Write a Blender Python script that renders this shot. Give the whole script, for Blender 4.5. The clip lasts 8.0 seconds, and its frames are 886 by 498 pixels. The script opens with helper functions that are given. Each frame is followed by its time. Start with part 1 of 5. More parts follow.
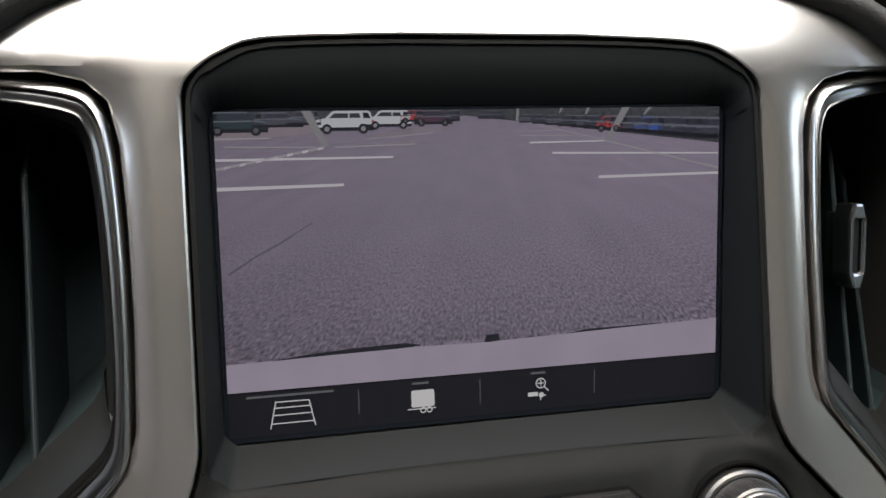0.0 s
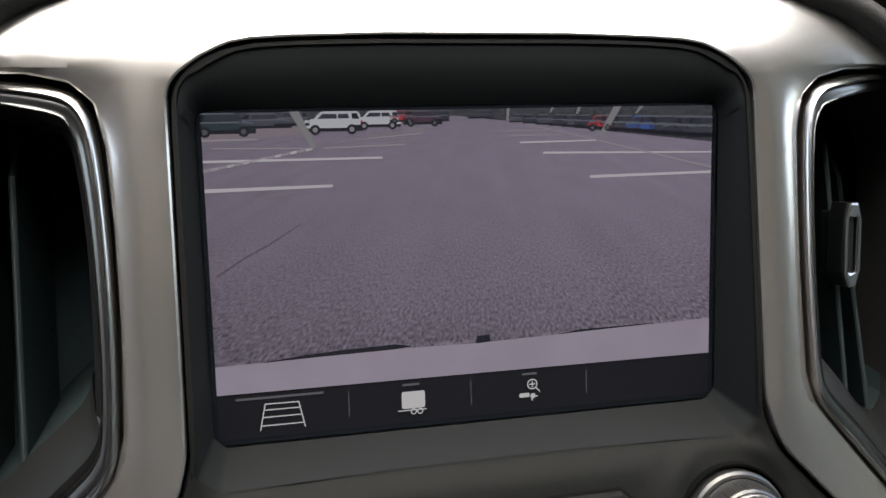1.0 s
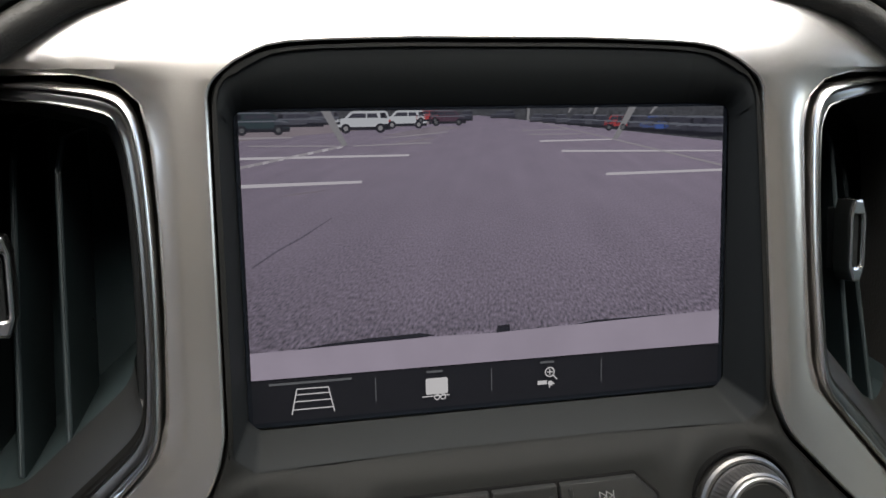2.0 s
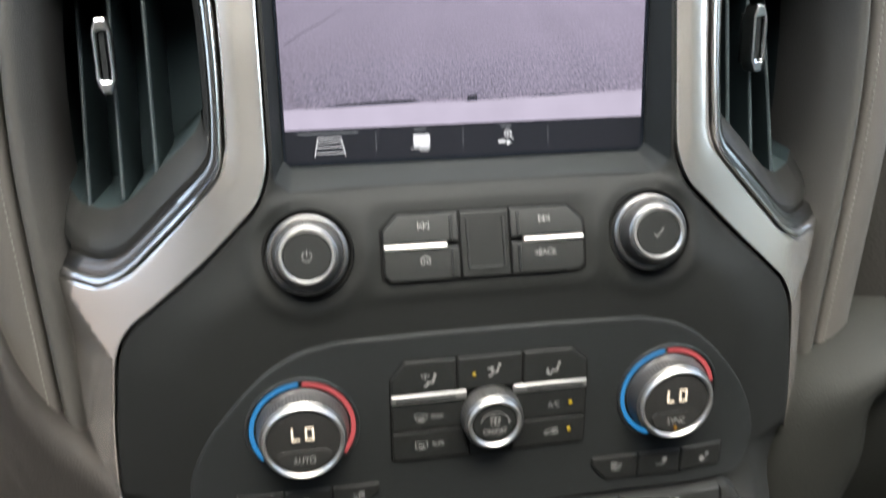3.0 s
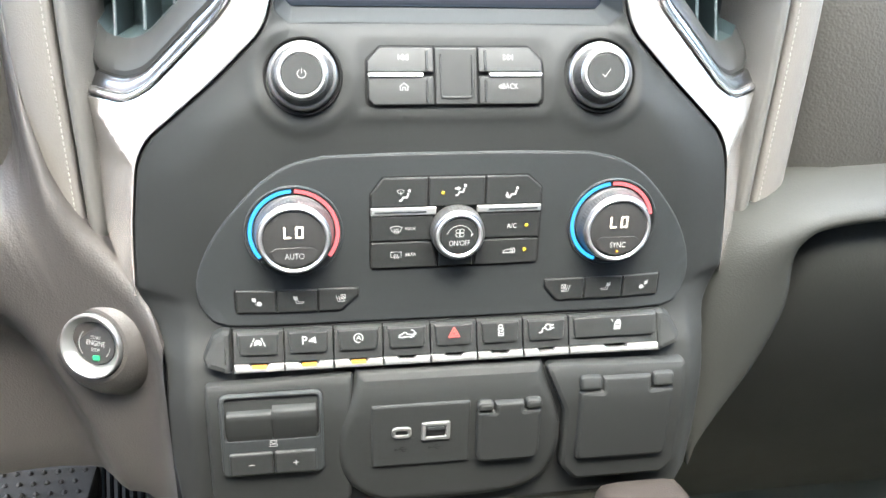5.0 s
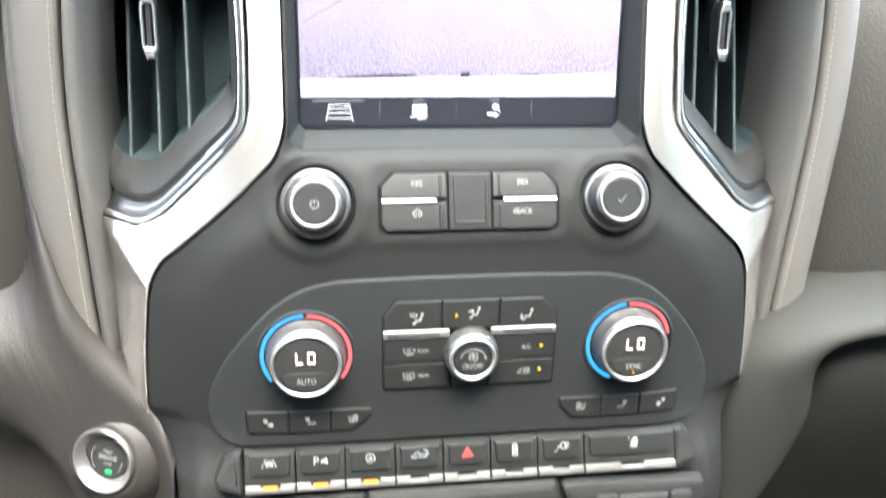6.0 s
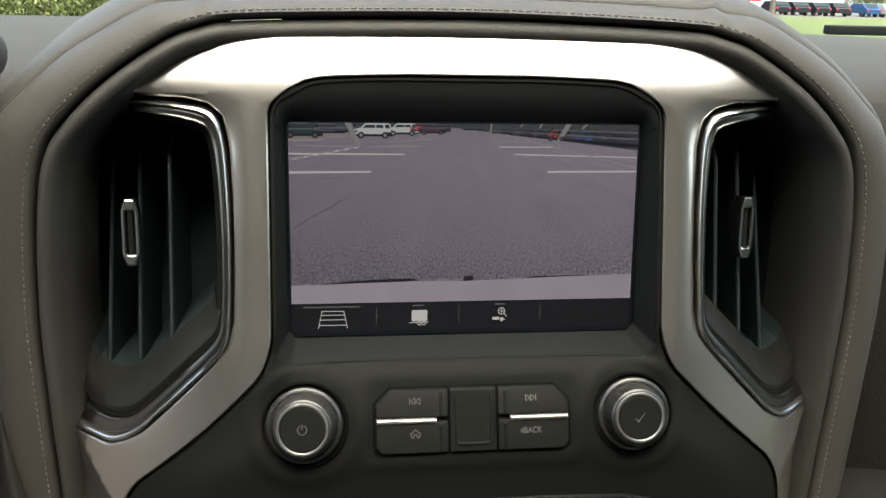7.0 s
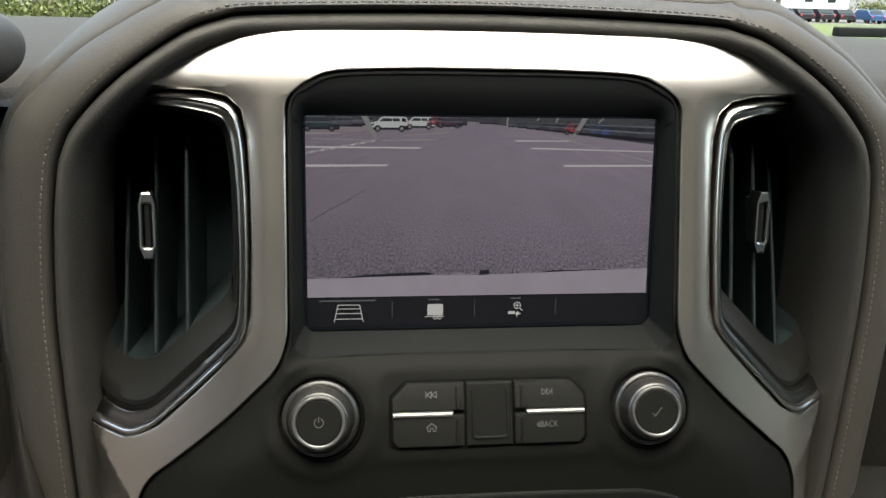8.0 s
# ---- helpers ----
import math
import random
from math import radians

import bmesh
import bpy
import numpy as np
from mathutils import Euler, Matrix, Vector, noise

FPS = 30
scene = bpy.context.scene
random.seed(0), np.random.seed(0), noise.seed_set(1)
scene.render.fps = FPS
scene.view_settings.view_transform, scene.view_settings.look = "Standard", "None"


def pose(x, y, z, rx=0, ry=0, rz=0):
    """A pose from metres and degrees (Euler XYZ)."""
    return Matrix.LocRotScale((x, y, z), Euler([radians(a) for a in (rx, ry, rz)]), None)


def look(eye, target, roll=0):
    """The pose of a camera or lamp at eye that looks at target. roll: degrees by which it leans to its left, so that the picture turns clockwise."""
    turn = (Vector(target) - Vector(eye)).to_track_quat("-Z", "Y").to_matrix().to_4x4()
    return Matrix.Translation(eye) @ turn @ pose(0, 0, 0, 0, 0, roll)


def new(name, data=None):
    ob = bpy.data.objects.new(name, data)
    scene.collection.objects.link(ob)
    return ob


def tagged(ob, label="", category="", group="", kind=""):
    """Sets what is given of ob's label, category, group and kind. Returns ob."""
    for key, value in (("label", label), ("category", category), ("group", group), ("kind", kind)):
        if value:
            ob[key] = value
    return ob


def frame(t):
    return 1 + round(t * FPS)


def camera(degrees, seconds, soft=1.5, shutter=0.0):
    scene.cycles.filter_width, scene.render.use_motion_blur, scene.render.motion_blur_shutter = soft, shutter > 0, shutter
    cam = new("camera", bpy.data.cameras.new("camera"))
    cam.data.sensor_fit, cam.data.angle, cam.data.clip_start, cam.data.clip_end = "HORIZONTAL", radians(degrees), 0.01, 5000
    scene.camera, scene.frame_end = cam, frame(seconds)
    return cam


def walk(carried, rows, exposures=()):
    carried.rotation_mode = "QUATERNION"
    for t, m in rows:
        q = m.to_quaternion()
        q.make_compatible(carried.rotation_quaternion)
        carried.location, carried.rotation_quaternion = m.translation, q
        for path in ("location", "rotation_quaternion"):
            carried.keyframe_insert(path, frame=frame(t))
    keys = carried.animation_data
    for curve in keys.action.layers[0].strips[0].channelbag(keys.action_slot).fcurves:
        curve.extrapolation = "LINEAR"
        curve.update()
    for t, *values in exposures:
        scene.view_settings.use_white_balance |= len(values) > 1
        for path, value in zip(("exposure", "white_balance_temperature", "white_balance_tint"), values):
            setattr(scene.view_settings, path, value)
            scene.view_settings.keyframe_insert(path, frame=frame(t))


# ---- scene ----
cam = camera(55.0, 8.0, 1.5, 0.3)
PATH = [
    (0, (-0.081, 0.079, 0.813), (0.383, 1.96, 0.319), 0.6),
    (0.5, (-0.075, 0.078, 0.815), (0.387, 1.958, 0.311), 0.6),
    (1, (-0.076, 0.08, 0.815), (0.378, 1.96, 0.306), 0.4),
    (1.2, (-0.078, 0.079, 0.813), (0.374, 1.96, 0.307), 0.4),
    (2.5, (-0.087, 0.036, 0.82), (0.342, 1.907, 0.259), 0.7),
    (2.7, (-0.085, 0.0, 0.813), (0.312, 1.856, 0.183), 0.4),
    (2.8, (-0.085, -0.02, 0.811), (0.282, 1.825, 0.132), 0.1),
    (3, (-0.085, -0.049, 0.802), (0.252, 1.764, 0.028), 0.2),
    (3.2, (-0.084, -0.074, 0.79), (0.246, 1.712, -0.047), 0.6),
    (3.5, (-0.081, -0.107, 0.774), (0.241, 1.675, -0.075), 1.3),
    (4, (-0.082, -0.138, 0.758), (0.246, 1.646, -0.083), 2.1),
    (5.5, (-0.084, -0.139, 0.761), (0.241, 1.648, -0.075), 2.3),
    (5.8, (-0.083, -0.126, 0.787), (0.23, 1.664, -0.048), 2.1),
    (6, (-0.077, -0.113, 0.808), (0.2, 1.702, 0.014), 1.9),
    (6.2, (-0.074, -0.097, 0.825), (0.174, 1.744, 0.084), 1.4),
    (6.3, (-0.076, -0.089, 0.83), (0.171, 1.765, 0.123), 1.5),
    (6.5, (-0.073, -0.07, 0.854), (0.171, 1.789, 0.157), 1.7),
    (6.7, (-0.07, -0.062, 0.86), (0.18, 1.813, 0.211), 1.7),
    (7, (-0.065, -0.058, 0.858), (0.185, 1.828, 0.242), 1.7),
    (7.5, (-0.065, -0.058, 0.855), (0.178, 1.832, 0.248), 1.6),
    (8, (-0.071, -0.059, 0.852), (0.17, 1.833, 0.249), 1.7),
]
EXPOSURES = [(0.0, 3.1, 6600, 4), (2.5, 3.35, 6600, 3), (3.0, 4.58, 6400, 1), (3.5, 5.7, 6200, 1), (4.0, 6.35, 6100, 1), (5.5, 6.42, 6100, 1), (6.0, 6.05, 6200, 1), (6.5, 4.8, 6400, 0), (7.0, 3.15, 7100, -2), (8.0, 3.08, 7000, -2)]
walk(cam, [(t, look(eye, target, roll)) for t, eye, target, roll in PATH], EXPOSURES)

# ---- daylight ----
world = bpy.data.worlds.new("sky")
scene.world = world
world.use_nodes = True
wn = world.node_tree
sky = wn.nodes.new("ShaderNodeTexSky")
sky.sky_type, sky.sun_disc = "NISHITA", False
sky.sun_elevation, sky.sun_rotation = radians(71), radians(180)
sky.air_density, sky.dust_density = 1.0, 6.0
wn.links.new(sky.outputs[0], wn.nodes["Background"].inputs[0])
wn.nodes["Background"].inputs[1].default_value = 0.15
sun = new("sun", bpy.data.lights.new("sun", "SUN"))
sun.data.energy, sun.data.angle, sun.data.color = 1.2, radians(80), (1.0, 0.97, 0.93)
sun.matrix_world = look((0, 0, 0), (-0.03, 0.33, -0.944)) @ Matrix.Translation((0, 0, 8))


# ---- materials ----
def mat(name, color, rough=0.5, metal=0.0, grain=0.0, size=800.0, mottle=0.06, spread=14.0, pebble=False, stretch=(1, 1, 1), coat=0.0, spec=0.15):
    """A surface: base colour with a broad mottle, and a fine relief of the given size (cycles a metre)."""
    m = bpy.data.materials.new(name)
    m.use_nodes = True
    n, l = m.node_tree.nodes, m.node_tree.links
    b = n["Principled BSDF"]
    b.inputs["Metallic"].default_value = metal
    b.inputs["Coat Weight"].default_value = coat
    b.inputs["Specular IOR Level"].default_value = 0.5 if metal else spec
    co = n.new("ShaderNodeTexCoord")
    mp = n.new("ShaderNodeMapping")
    mp.inputs["Scale"].default_value = stretch
    l.new(co.outputs["Object"], mp.inputs["Vector"])
    big = n.new("ShaderNodeTexNoise")
    big.inputs["Scale"].default_value, big.inputs["Detail"].default_value = spread, 5
    l.new(co.outputs["Object"], big.inputs["Vector"])
    mix = n.new("ShaderNodeMix")
    mix.data_type = "RGBA"
    mix.inputs[6].default_value = (*[c * (1 - mottle * 2) for c in color], 1)
    mix.inputs[7].default_value = (*[min(1, c * (1 + mottle * 2)) for c in color], 1)
    l.new(big.outputs["Fac"], mix.inputs[0])
    l.new(mix.outputs[2], b.inputs["Base Color"])
    ramp = n.new("ShaderNodeMapRange")
    ramp.inputs[3].default_value, ramp.inputs[4].default_value = max(0.02, rough - 0.07), min(1, rough + 0.07)
    l.new(big.outputs["Fac"], ramp.inputs[0])
    l.new(ramp.outputs[0], b.inputs["Roughness"])
    if grain:
        if pebble:
            fine = n.new("ShaderNodeTexVoronoi")
            fine.feature = "SMOOTH_F1"
        else:
            fine = n.new("ShaderNodeTexNoise")
            fine.inputs["Detail"].default_value = 3
        fine.inputs["Scale"].default_value = size
        l.new(mp.outputs[0], fine.inputs["Vector"])
        bump = n.new("ShaderNodeBump")
        bump.inputs["Strength"].default_value, bump.inputs["Distance"].default_value = grain, 0.4 / size
        l.new(fine.outputs[0], bump.inputs["Height"])
        l.new(bump.outputs[0], b.inputs["Normal"])
    return m


LAMP = 0.086


def glow(name, color, strength=1.0, mottle=0.0, size=300.0):
    strength *= LAMP
    m = bpy.data.materials.new(name)
    m.use_nodes = True
    n, l = m.node_tree.nodes, m.node_tree.links
    b = n["Principled BSDF"]
    b.inputs["Base Color"].default_value = (0.004, 0.004, 0.005, 1)
    b.inputs["Roughness"].default_value = 0.35
    b.inputs["Specular IOR Level"].default_value = 0.1
    b.inputs["Emission Color"].default_value = (*color, 1)
    b.inputs["Emission Strength"].default_value = strength
    if mottle:
        co, no = n.new("ShaderNodeTexCoord"), n.new("ShaderNodeTexNoise")
        no.inputs["Scale"].default_value, no.inputs["Detail"].default_value = size, 4
        l.new(co.outputs["Object"], no.inputs["Vector"])
        mr = n.new("ShaderNodeMapRange")
        mr.inputs[1].default_value, mr.inputs[2].default_value = 0.3, 0.7
        mr.inputs[3].default_value, mr.inputs[4].default_value = strength * (1 - mottle), strength * (1 + mottle)
        l.new(no.outputs["Fac"], mr.inputs[0])
        l.new(mr.outputs[0], b.inputs["Emission Strength"])
    return m


FASCIA = mat("charcoal_plastic", (0.0043, 0.0045, 0.0044), 0.62, spec=0.06, grain=0.25, size=2200)
PANEL = mat("dark_panel_plastic", (0.0060, 0.0065, 0.0067), 0.58, spec=0.07, grain=0.2, size=2400)
BUTTON = mat("button_rubber", (0.0049, 0.0051, 0.0050), 0.56, spec=0.08, grain=0.12, size=2600)
SEAM = mat("black_gap", (0.0024, 0.0024, 0.0024), 0.8, spec=0.02)
BLACK = mat("satin_black_plastic", (0.0065, 0.0072, 0.0076), 0.58, spec=0.06, grain=0.15, size=2200)
VENT = mat("vent_black_plastic", (0.0118, 0.0170, 0.0186), 0.55, spec=0.05)
VENTLIP = mat("vent_lip_plastic", (0.0068, 0.0070, 0.0069), 0.5, grain=0.2, size=2200)
SILVER = mat("satin_silver_paint", (0.425, 0.402, 0.380), 0.235, metal=0.95, mottle=0.015, grain=0.05, size=2500)
SLAT = mat("vent_slat_plastic", (0.0068, 0.0100, 0.0110), 0.30, spec=0.25)
# Lighter tone that paints the highlight along each slat's front edge.
SLAT_GLINT = mat("vent_slat_glint", (0.019, 0.024, 0.026), 0.35, spec=0.4)
GUNMETAL = mat("dark_chrome", (0.15, 0.147, 0.143), 0.24, metal=1.0, mottle=0.03)
CHROME = mat("chrome", (0.44, 0.43, 0.42), 0.22, metal=1.0, mottle=0.02)
STRIP = mat("dull_silver_strip", (0.086, 0.0845, 0.082), 0.36, metal=0.85, mottle=0.03)
SATIN = mat("brushed_metal_trim", (0.215, 0.211, 0.204), 0.34, metal=0.9, mottle=0.02)
KNURL = mat("knob_collar_grey", (0.058, 0.057, 0.056), 0.34, metal=0.85, mottle=0.03)
LEATHER = mat("black_leather", (0.0290, 0.0280, 0.0264), 0.50, grain=0.45, size=1100, pebble=True)
# Shaded copy of the dash leather, for the front that gets less light.
LEATHER_SHADED = mat("shaded_leather", (0.0118, 0.0112, 0.0102), 0.7, spec=0.07, grain=0.45, size=620, pebble=True)
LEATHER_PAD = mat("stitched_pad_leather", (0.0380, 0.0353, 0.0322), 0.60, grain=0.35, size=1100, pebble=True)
# Dash leather again, darkened to offset the skylight on its flat top.
DASH_DIMMED = mat("dimmed_dash_skin", (0.0215, 0.0205, 0.0191), 0.75, spec=0.08, grain=0.35, size=1100, pebble=True)
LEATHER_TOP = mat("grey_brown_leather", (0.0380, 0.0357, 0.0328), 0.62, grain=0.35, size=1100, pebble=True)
KNEE = mat("taupe_soft_plastic", (0.0097, 0.0087, 0.0080), 0.55, grain=0.35, size=900, pebble=True)
DOOR = mat("grey_soft_plastic", (0.0070, 0.0072, 0.0066), 0.62, spec=0.05, grain=0.3, size=900, pebble=True)
BEZEL = mat("satin_button_bezel", (0.145, 0.143, 0.139), 0.38, metal=0.9, mottle=0.02)
RIM = mat("grey_socket_rim", (0.0235, 0.0235, 0.0229), 0.45)
THREAD = mat("grey_thread", (0.074, 0.071, 0.067), 0.8, grain=0.5, size=5000)
GLASS = mat("screen_black", (0.004, 0.005, 0.007), 0.16, mottle=0.0)
SMOKED = mat("smoked_display_cap", (0.0088, 0.0086, 0.0084), 0.25, mottle=0.0)
PRINT = mat("white_print", (0.094, 0.094, 0.0926), 0.6, mottle=0.0)
PRINT_DIM = mat("grey_print", (0.0788, 0.0788, 0.0780), 0.6, mottle=0.0)
PRINT_RED = mat("red_print", (0.0960, 0.0176, 0.0160), 0.5, mottle=0.0)
CARPET = mat("black_carpet", (0.0525, 0.0518, 0.0420), 0.95, grain=1.0, size=500)
CARPET_L = mat("grey_carpet", (0.030, 0.025, 0.020), 0.95, grain=1.0, size=500)
RUBBER = mat("rubber", (0.034, 0.028, 0.022), 0.9, spec=0.08, grain=0.4, size=500)
LO_GLOW = glow("display_digits", (1.0, 0.80, 0.62), 0.9)
AMBER = glow("amber_indicator", (1.0, 0.42, 0.02), 0.42)
YELLOW = glow("yellow_indicator", (1.0, 0.62, 0.02), 0.36)
GREEN = glow("green_indicator", (0.05, 0.75, 0.25), 0.28)
BLUE_ARC = glow("blue_arc", (0.03, 0.20, 0.47), 0.6)
RED_ARC = glow("red_arc", (0.50, 0.075, 0.08), 0.6)


# ---- the face of the centre stack: its depth y at (x, z) ----
ZP = [0.375, 0.415, 0.4522, 0.4734, 0.4939, 0.5124, 0.5466, 0.5971, 0.6579, 0.7393, 0.8004, 0.8311]
YP = [0.2703, 0.2698, 0.2709, 0.2731, 0.2808, 0.2887, 0.2910, 0.2964, 0.3086, 0.3280, 0.3437, 0.3538]
SLOPE = [(YP[min(i + 1, 11)] - YP[max(i - 1, 0)]) / (ZP[min(i + 1, 11)] - ZP[max(i - 1, 0)]) for i in range(12)]


def lean(x, z):
    """The media field between the silver arms leans back more than they do."""
    d = float(np.interp(z, [0.545, 0.600, 0.614, 0.632, 0.640, 0.654, 0.666, 0.680, 0.700], [0.0, -0.0030, -0.0042, -0.0055, -0.0054, -0.0038, -0.0004, 0.0030, 0.0]))
    edge = float(np.interp(z, [0.60, 0.626, 0.649, 0.6655, 0.6755, 0.69], [0.171, 0.153, 0.1275, 0.1105, 0.1013, 0.096]))
    t = min(max((edge - 0.001 - abs(x)) / 0.034, 0.0), 1.0)
    return d * t * t * (3 - 2 * t)


def face_y(x, z):
    i = min(max(int(np.searchsorted(ZP, z)) - 1, 0), 10)
    h = ZP[i + 1] - ZP[i]
    t = (z - ZP[i]) / h
    if t < 0:
        y = YP[0] + SLOPE[0] * (z - ZP[0])
    elif t > 1:
        y = YP[11] + SLOPE[11] * (z - ZP[11])
    else:
        y = ((2 * t**3 - 3 * t * t + 1) * YP[i] + (t**3 - 2 * t * t + t) * h * SLOPE[i]
             + (3 * t * t - 2 * t**3) * YP[i + 1] + (t**3 - t * t) * h * SLOPE[i + 1])
    s = max(0.0, abs(x) - 0.10) / 0.08
    k = float(np.interp(z, [0.495, 0.525, 0.635, 0.80], [0.0, 0.022, 0.028, 0.059]))
    return y + k * s * s + lean(x, z)


def frame_at(x, z, h=0.0, turn=0.0):
    """The frame on the stack's face: x right, y up along the face, z out to the cabin."""
    e = 0.002
    tx = Vector((1, (face_y(x + e, z) - face_y(x - e, z)) / (2 * e), 0)).normalized()
    tz = Vector((0, (face_y(x, z + e) - face_y(x, z - e)) / (2 * e), 1))
    n = tx.cross(tz).normalized()
    up = n.cross(tx)
    m = Matrix((tx, up, n)).transposed().to_4x4()
    m.translation = Vector((x, face_y(x, z), z)) + n * h
    return m @ Matrix.Rotation(radians(turn), 4, "Z")


# ---- mesh helpers ----
def thing(name, place, label, category, group=""):
    ob = new(name)
    ob.location = place
    ob.empty_display_size = 0.02
    return tagged(ob, label, category, group)


def part(name, bm, material, parent=None, label="", smooth=20):
    me = bpy.data.meshes.new(name)
    bmesh.ops.recalc_face_normals(bm, faces=bm.faces)
    bm.to_mesh(me)
    bm.free()
    me.materials.append(material)
    me.polygons.foreach_set("use_smooth", [True] * len(me.polygons))
    me.set_sharp_from_angle(angle=radians(smooth))
    ob = new(name, me)
    if parent is not None:
        ob.parent = parent
        if parent.type == "EMPTY":
            ob.matrix_parent_inverse = Matrix.Translation(parent.location).inverted()
    if label:
        ob["label"] = label
    return ob


def rounded(pts, r, steps=5):
    """A closed outline with rounded corners; r: one radius, or one a corner."""
    out, k = [], len(pts)
    for i in range(k):
        p, a, b = Vector(pts[i]), Vector(pts[i - 1]), Vector(pts[(i + 1) % k])
        q = r[i] if isinstance(r, (list, tuple)) else r
        da, db = (a - p), (b - p)
        if q <= 0:
            out.append(tuple(p))
            continue
        half = da.angle(db) / 2
        cut = min(q / math.tan(max(half, 0.05)), 0.48 * da.length, 0.48 * db.length)
        s, e = p + da.normalized() * cut, p + db.normalized() * cut
        for j in range(steps + 1):
            t = j / steps
            out.append(tuple((1 - t) ** 2 * s + 2 * t * (1 - t) * p + t * t * e))
    return out


def box2(x0, z0, x1, z1, r=0.001, steps=4):
    return rounded([(x0, z0), (x1, z0), (x1, z1), (x0, z1)], r, steps)


def smooth_line(pts, steps=6, closed=False):
    """A Catmull-Rom line through the points."""
    k, out = len(pts), []
    v = [Vector(p) for p in pts]
    for i in range(k if closed else k - 1):
        p0 = v[i - 1] if (closed or i > 0) else v[0] * 2 - v[1]
        p1, p2 = v[i], v[(i + 1) % k]
        p3 = v[(i + 2) % k] if (closed or i + 2 < k) else v[-1] * 2 - v[-2]
        for j in range(steps):
            t = j / steps
            out.append(0.5 * (2 * p1 + (p2 - p0) * t + (2 * p0 - 5 * p1 + 4 * p2 - p3) * t * t + (3 * p1 - p0 - 3 * p2 + p3) * t**3))
    if not closed:
        out.append(v[-1])
    return [tuple(p) for p in out]


def area2(p):
    return sum(p[i - 1][0] * p[i][1] - p[i][0] * p[i - 1][1] for i in range(len(p)))


def inset(p, k):
    """Moves a closed outline to its left by k."""
    out, n = [], len(p)
    for i in range(n):
        a, b, c = Vector(p[i - 1]), Vector(p[i]), Vector(p[(i + 1) % n])
        e1, e2 = b - a, c - b
        if e1.length < 1e-9:
            e1 = e2
        if e2.length < 1e-9:
            e2 = e1
        n1, n2 = Vector((-e1.y, e1.x)).normalized(), Vector((-e2.y, e2.x)).normalized()
        m = (n1 + n2) / max(0.5, 1 + n1.dot(n2))
        out.append(tuple(b + m * k))
    return out


def plate(outline, top=0.001, depth=0.004, r=0.0008, grid=0.0, holes=(), bend=None, place=None, hollow=0.0):
    """A plate of that outline on the stack's face (or in the frame `place`), standing `top` proud, with rounded edges."""
    bm = bmesh.new()
    loops = [list(outline) if area2(outline) > 0 else list(outline)[::-1]]
    loops += [list(h) if area2(h) < 0 else list(h)[::-1] for h in holes]
    rims = []
    for loop in loops:
        rings = []
        for k, d in ((0, depth - top), (0, r - top), (0.3 * r, 0.3 * r - top), (r, -top)):
            rings.append([bm.verts.new((x, d, z)) for x, z in (inset(loop, k) if k else loop)])
        n = len(loop)
        for a, b in zip(rings, rings[1:]):
            for i in range(n):
                bm.faces.new((a[i - 1], a[i], b[i], b[i - 1]))
        last = rings[-1]
        rims += [bm.edges.get((last[i - 1], last[i])) for i in range(n)]
    bmesh.ops.triangle_fill(bm, use_beauty=True, use_dissolve=False, edges=rims)
    if grid:
        xs, zs = [v.co.x for v in bm.verts], [v.co.z for v in bm.verts]
        for axis, lo, hi in ((0, min(xs), max(xs)), (2, min(zs), max(zs))):
            at = lo + grid
            while at < hi:
                co, no = [0, 0, 0], [0, 0, 0]
                co[axis], no[axis] = at, 1
                bmesh.ops.bisect_plane(bm, geom=bm.verts[:] + bm.edges[:] + bm.faces[:], plane_co=co, plane_no=no, dist=1e-6)
                at += grid
        bmesh.ops.remove_doubles(bm, verts=bm.verts[:], dist=4e-5)
        bmesh.ops.triangulate(bm, faces=bm.faces[:], quad_method="BEAUTY", ngon_method="BEAUTY")
    for v in bm.verts:
        x, d, z = v.co
        if bend:
            d += bend(x, z)
        if place is not None:
            v.co = place @ Vector((x, z, -d))
        else:
            v.co = (x, face_y(x, z) + d, z)
    return bm


def lathe(profile, place, segments=64, teeth=0, depth=0.0, rows=()):
    """Turns a profile of (radius, height) about the z axis of the frame; teeth: a knurl on the rows named."""
    bm = bmesh.new()
    rings = []
    for k, (r, h) in enumerate(profile):
        if r < 1e-6:
            rings.append([bm.verts.new(place @ Vector((0, 0, h)))])
            continue
        ring = []
        for i in range(segments):
            a = 2 * math.pi * i / segments
            q = r - (depth if k in rows and i % 2 else 0)
            ring.append(bm.verts.new(place @ Vector((q * math.cos(a), q * math.sin(a), h))))
        rings.append(ring)
    for a, b in zip(rings, rings[1:]):
        for i in range(segments):
            if len(b) == 1:
                bm.faces.new((a[i - 1], a[i], b[0]))
            elif len(a) == 1:
                bm.faces.new((a[0], b[i], b[i - 1]))
            else:
                bm.faces.new((a[i - 1], a[i], b[i], b[i - 1]))
    return bm


def arc_band(r0, r1, a0, a1, place, h=0.0, thick=0.0006, steps=32):
    bm = bmesh.new()
    prev = None
    for i in range(steps + 1):
        a = radians(a0 + (a1 - a0) * i / steps)
        c, s = math.cos(a), math.sin(a)
        ring = [bm.verts.new(place @ Vector((r * c, r * s, z))) for r, z in ((r0, h), (r0 + 0.0004, h + thick), (r1 - 0.0004, h + thick), (r1, h))]
        if prev:
            for j in range(3):
                bm.faces.new((prev[j], prev[j + 1], ring[j + 1], ring[j]))
        else:
            bm.faces.new(ring)
        prev = ring
    bm.faces.new(prev)
    return bm


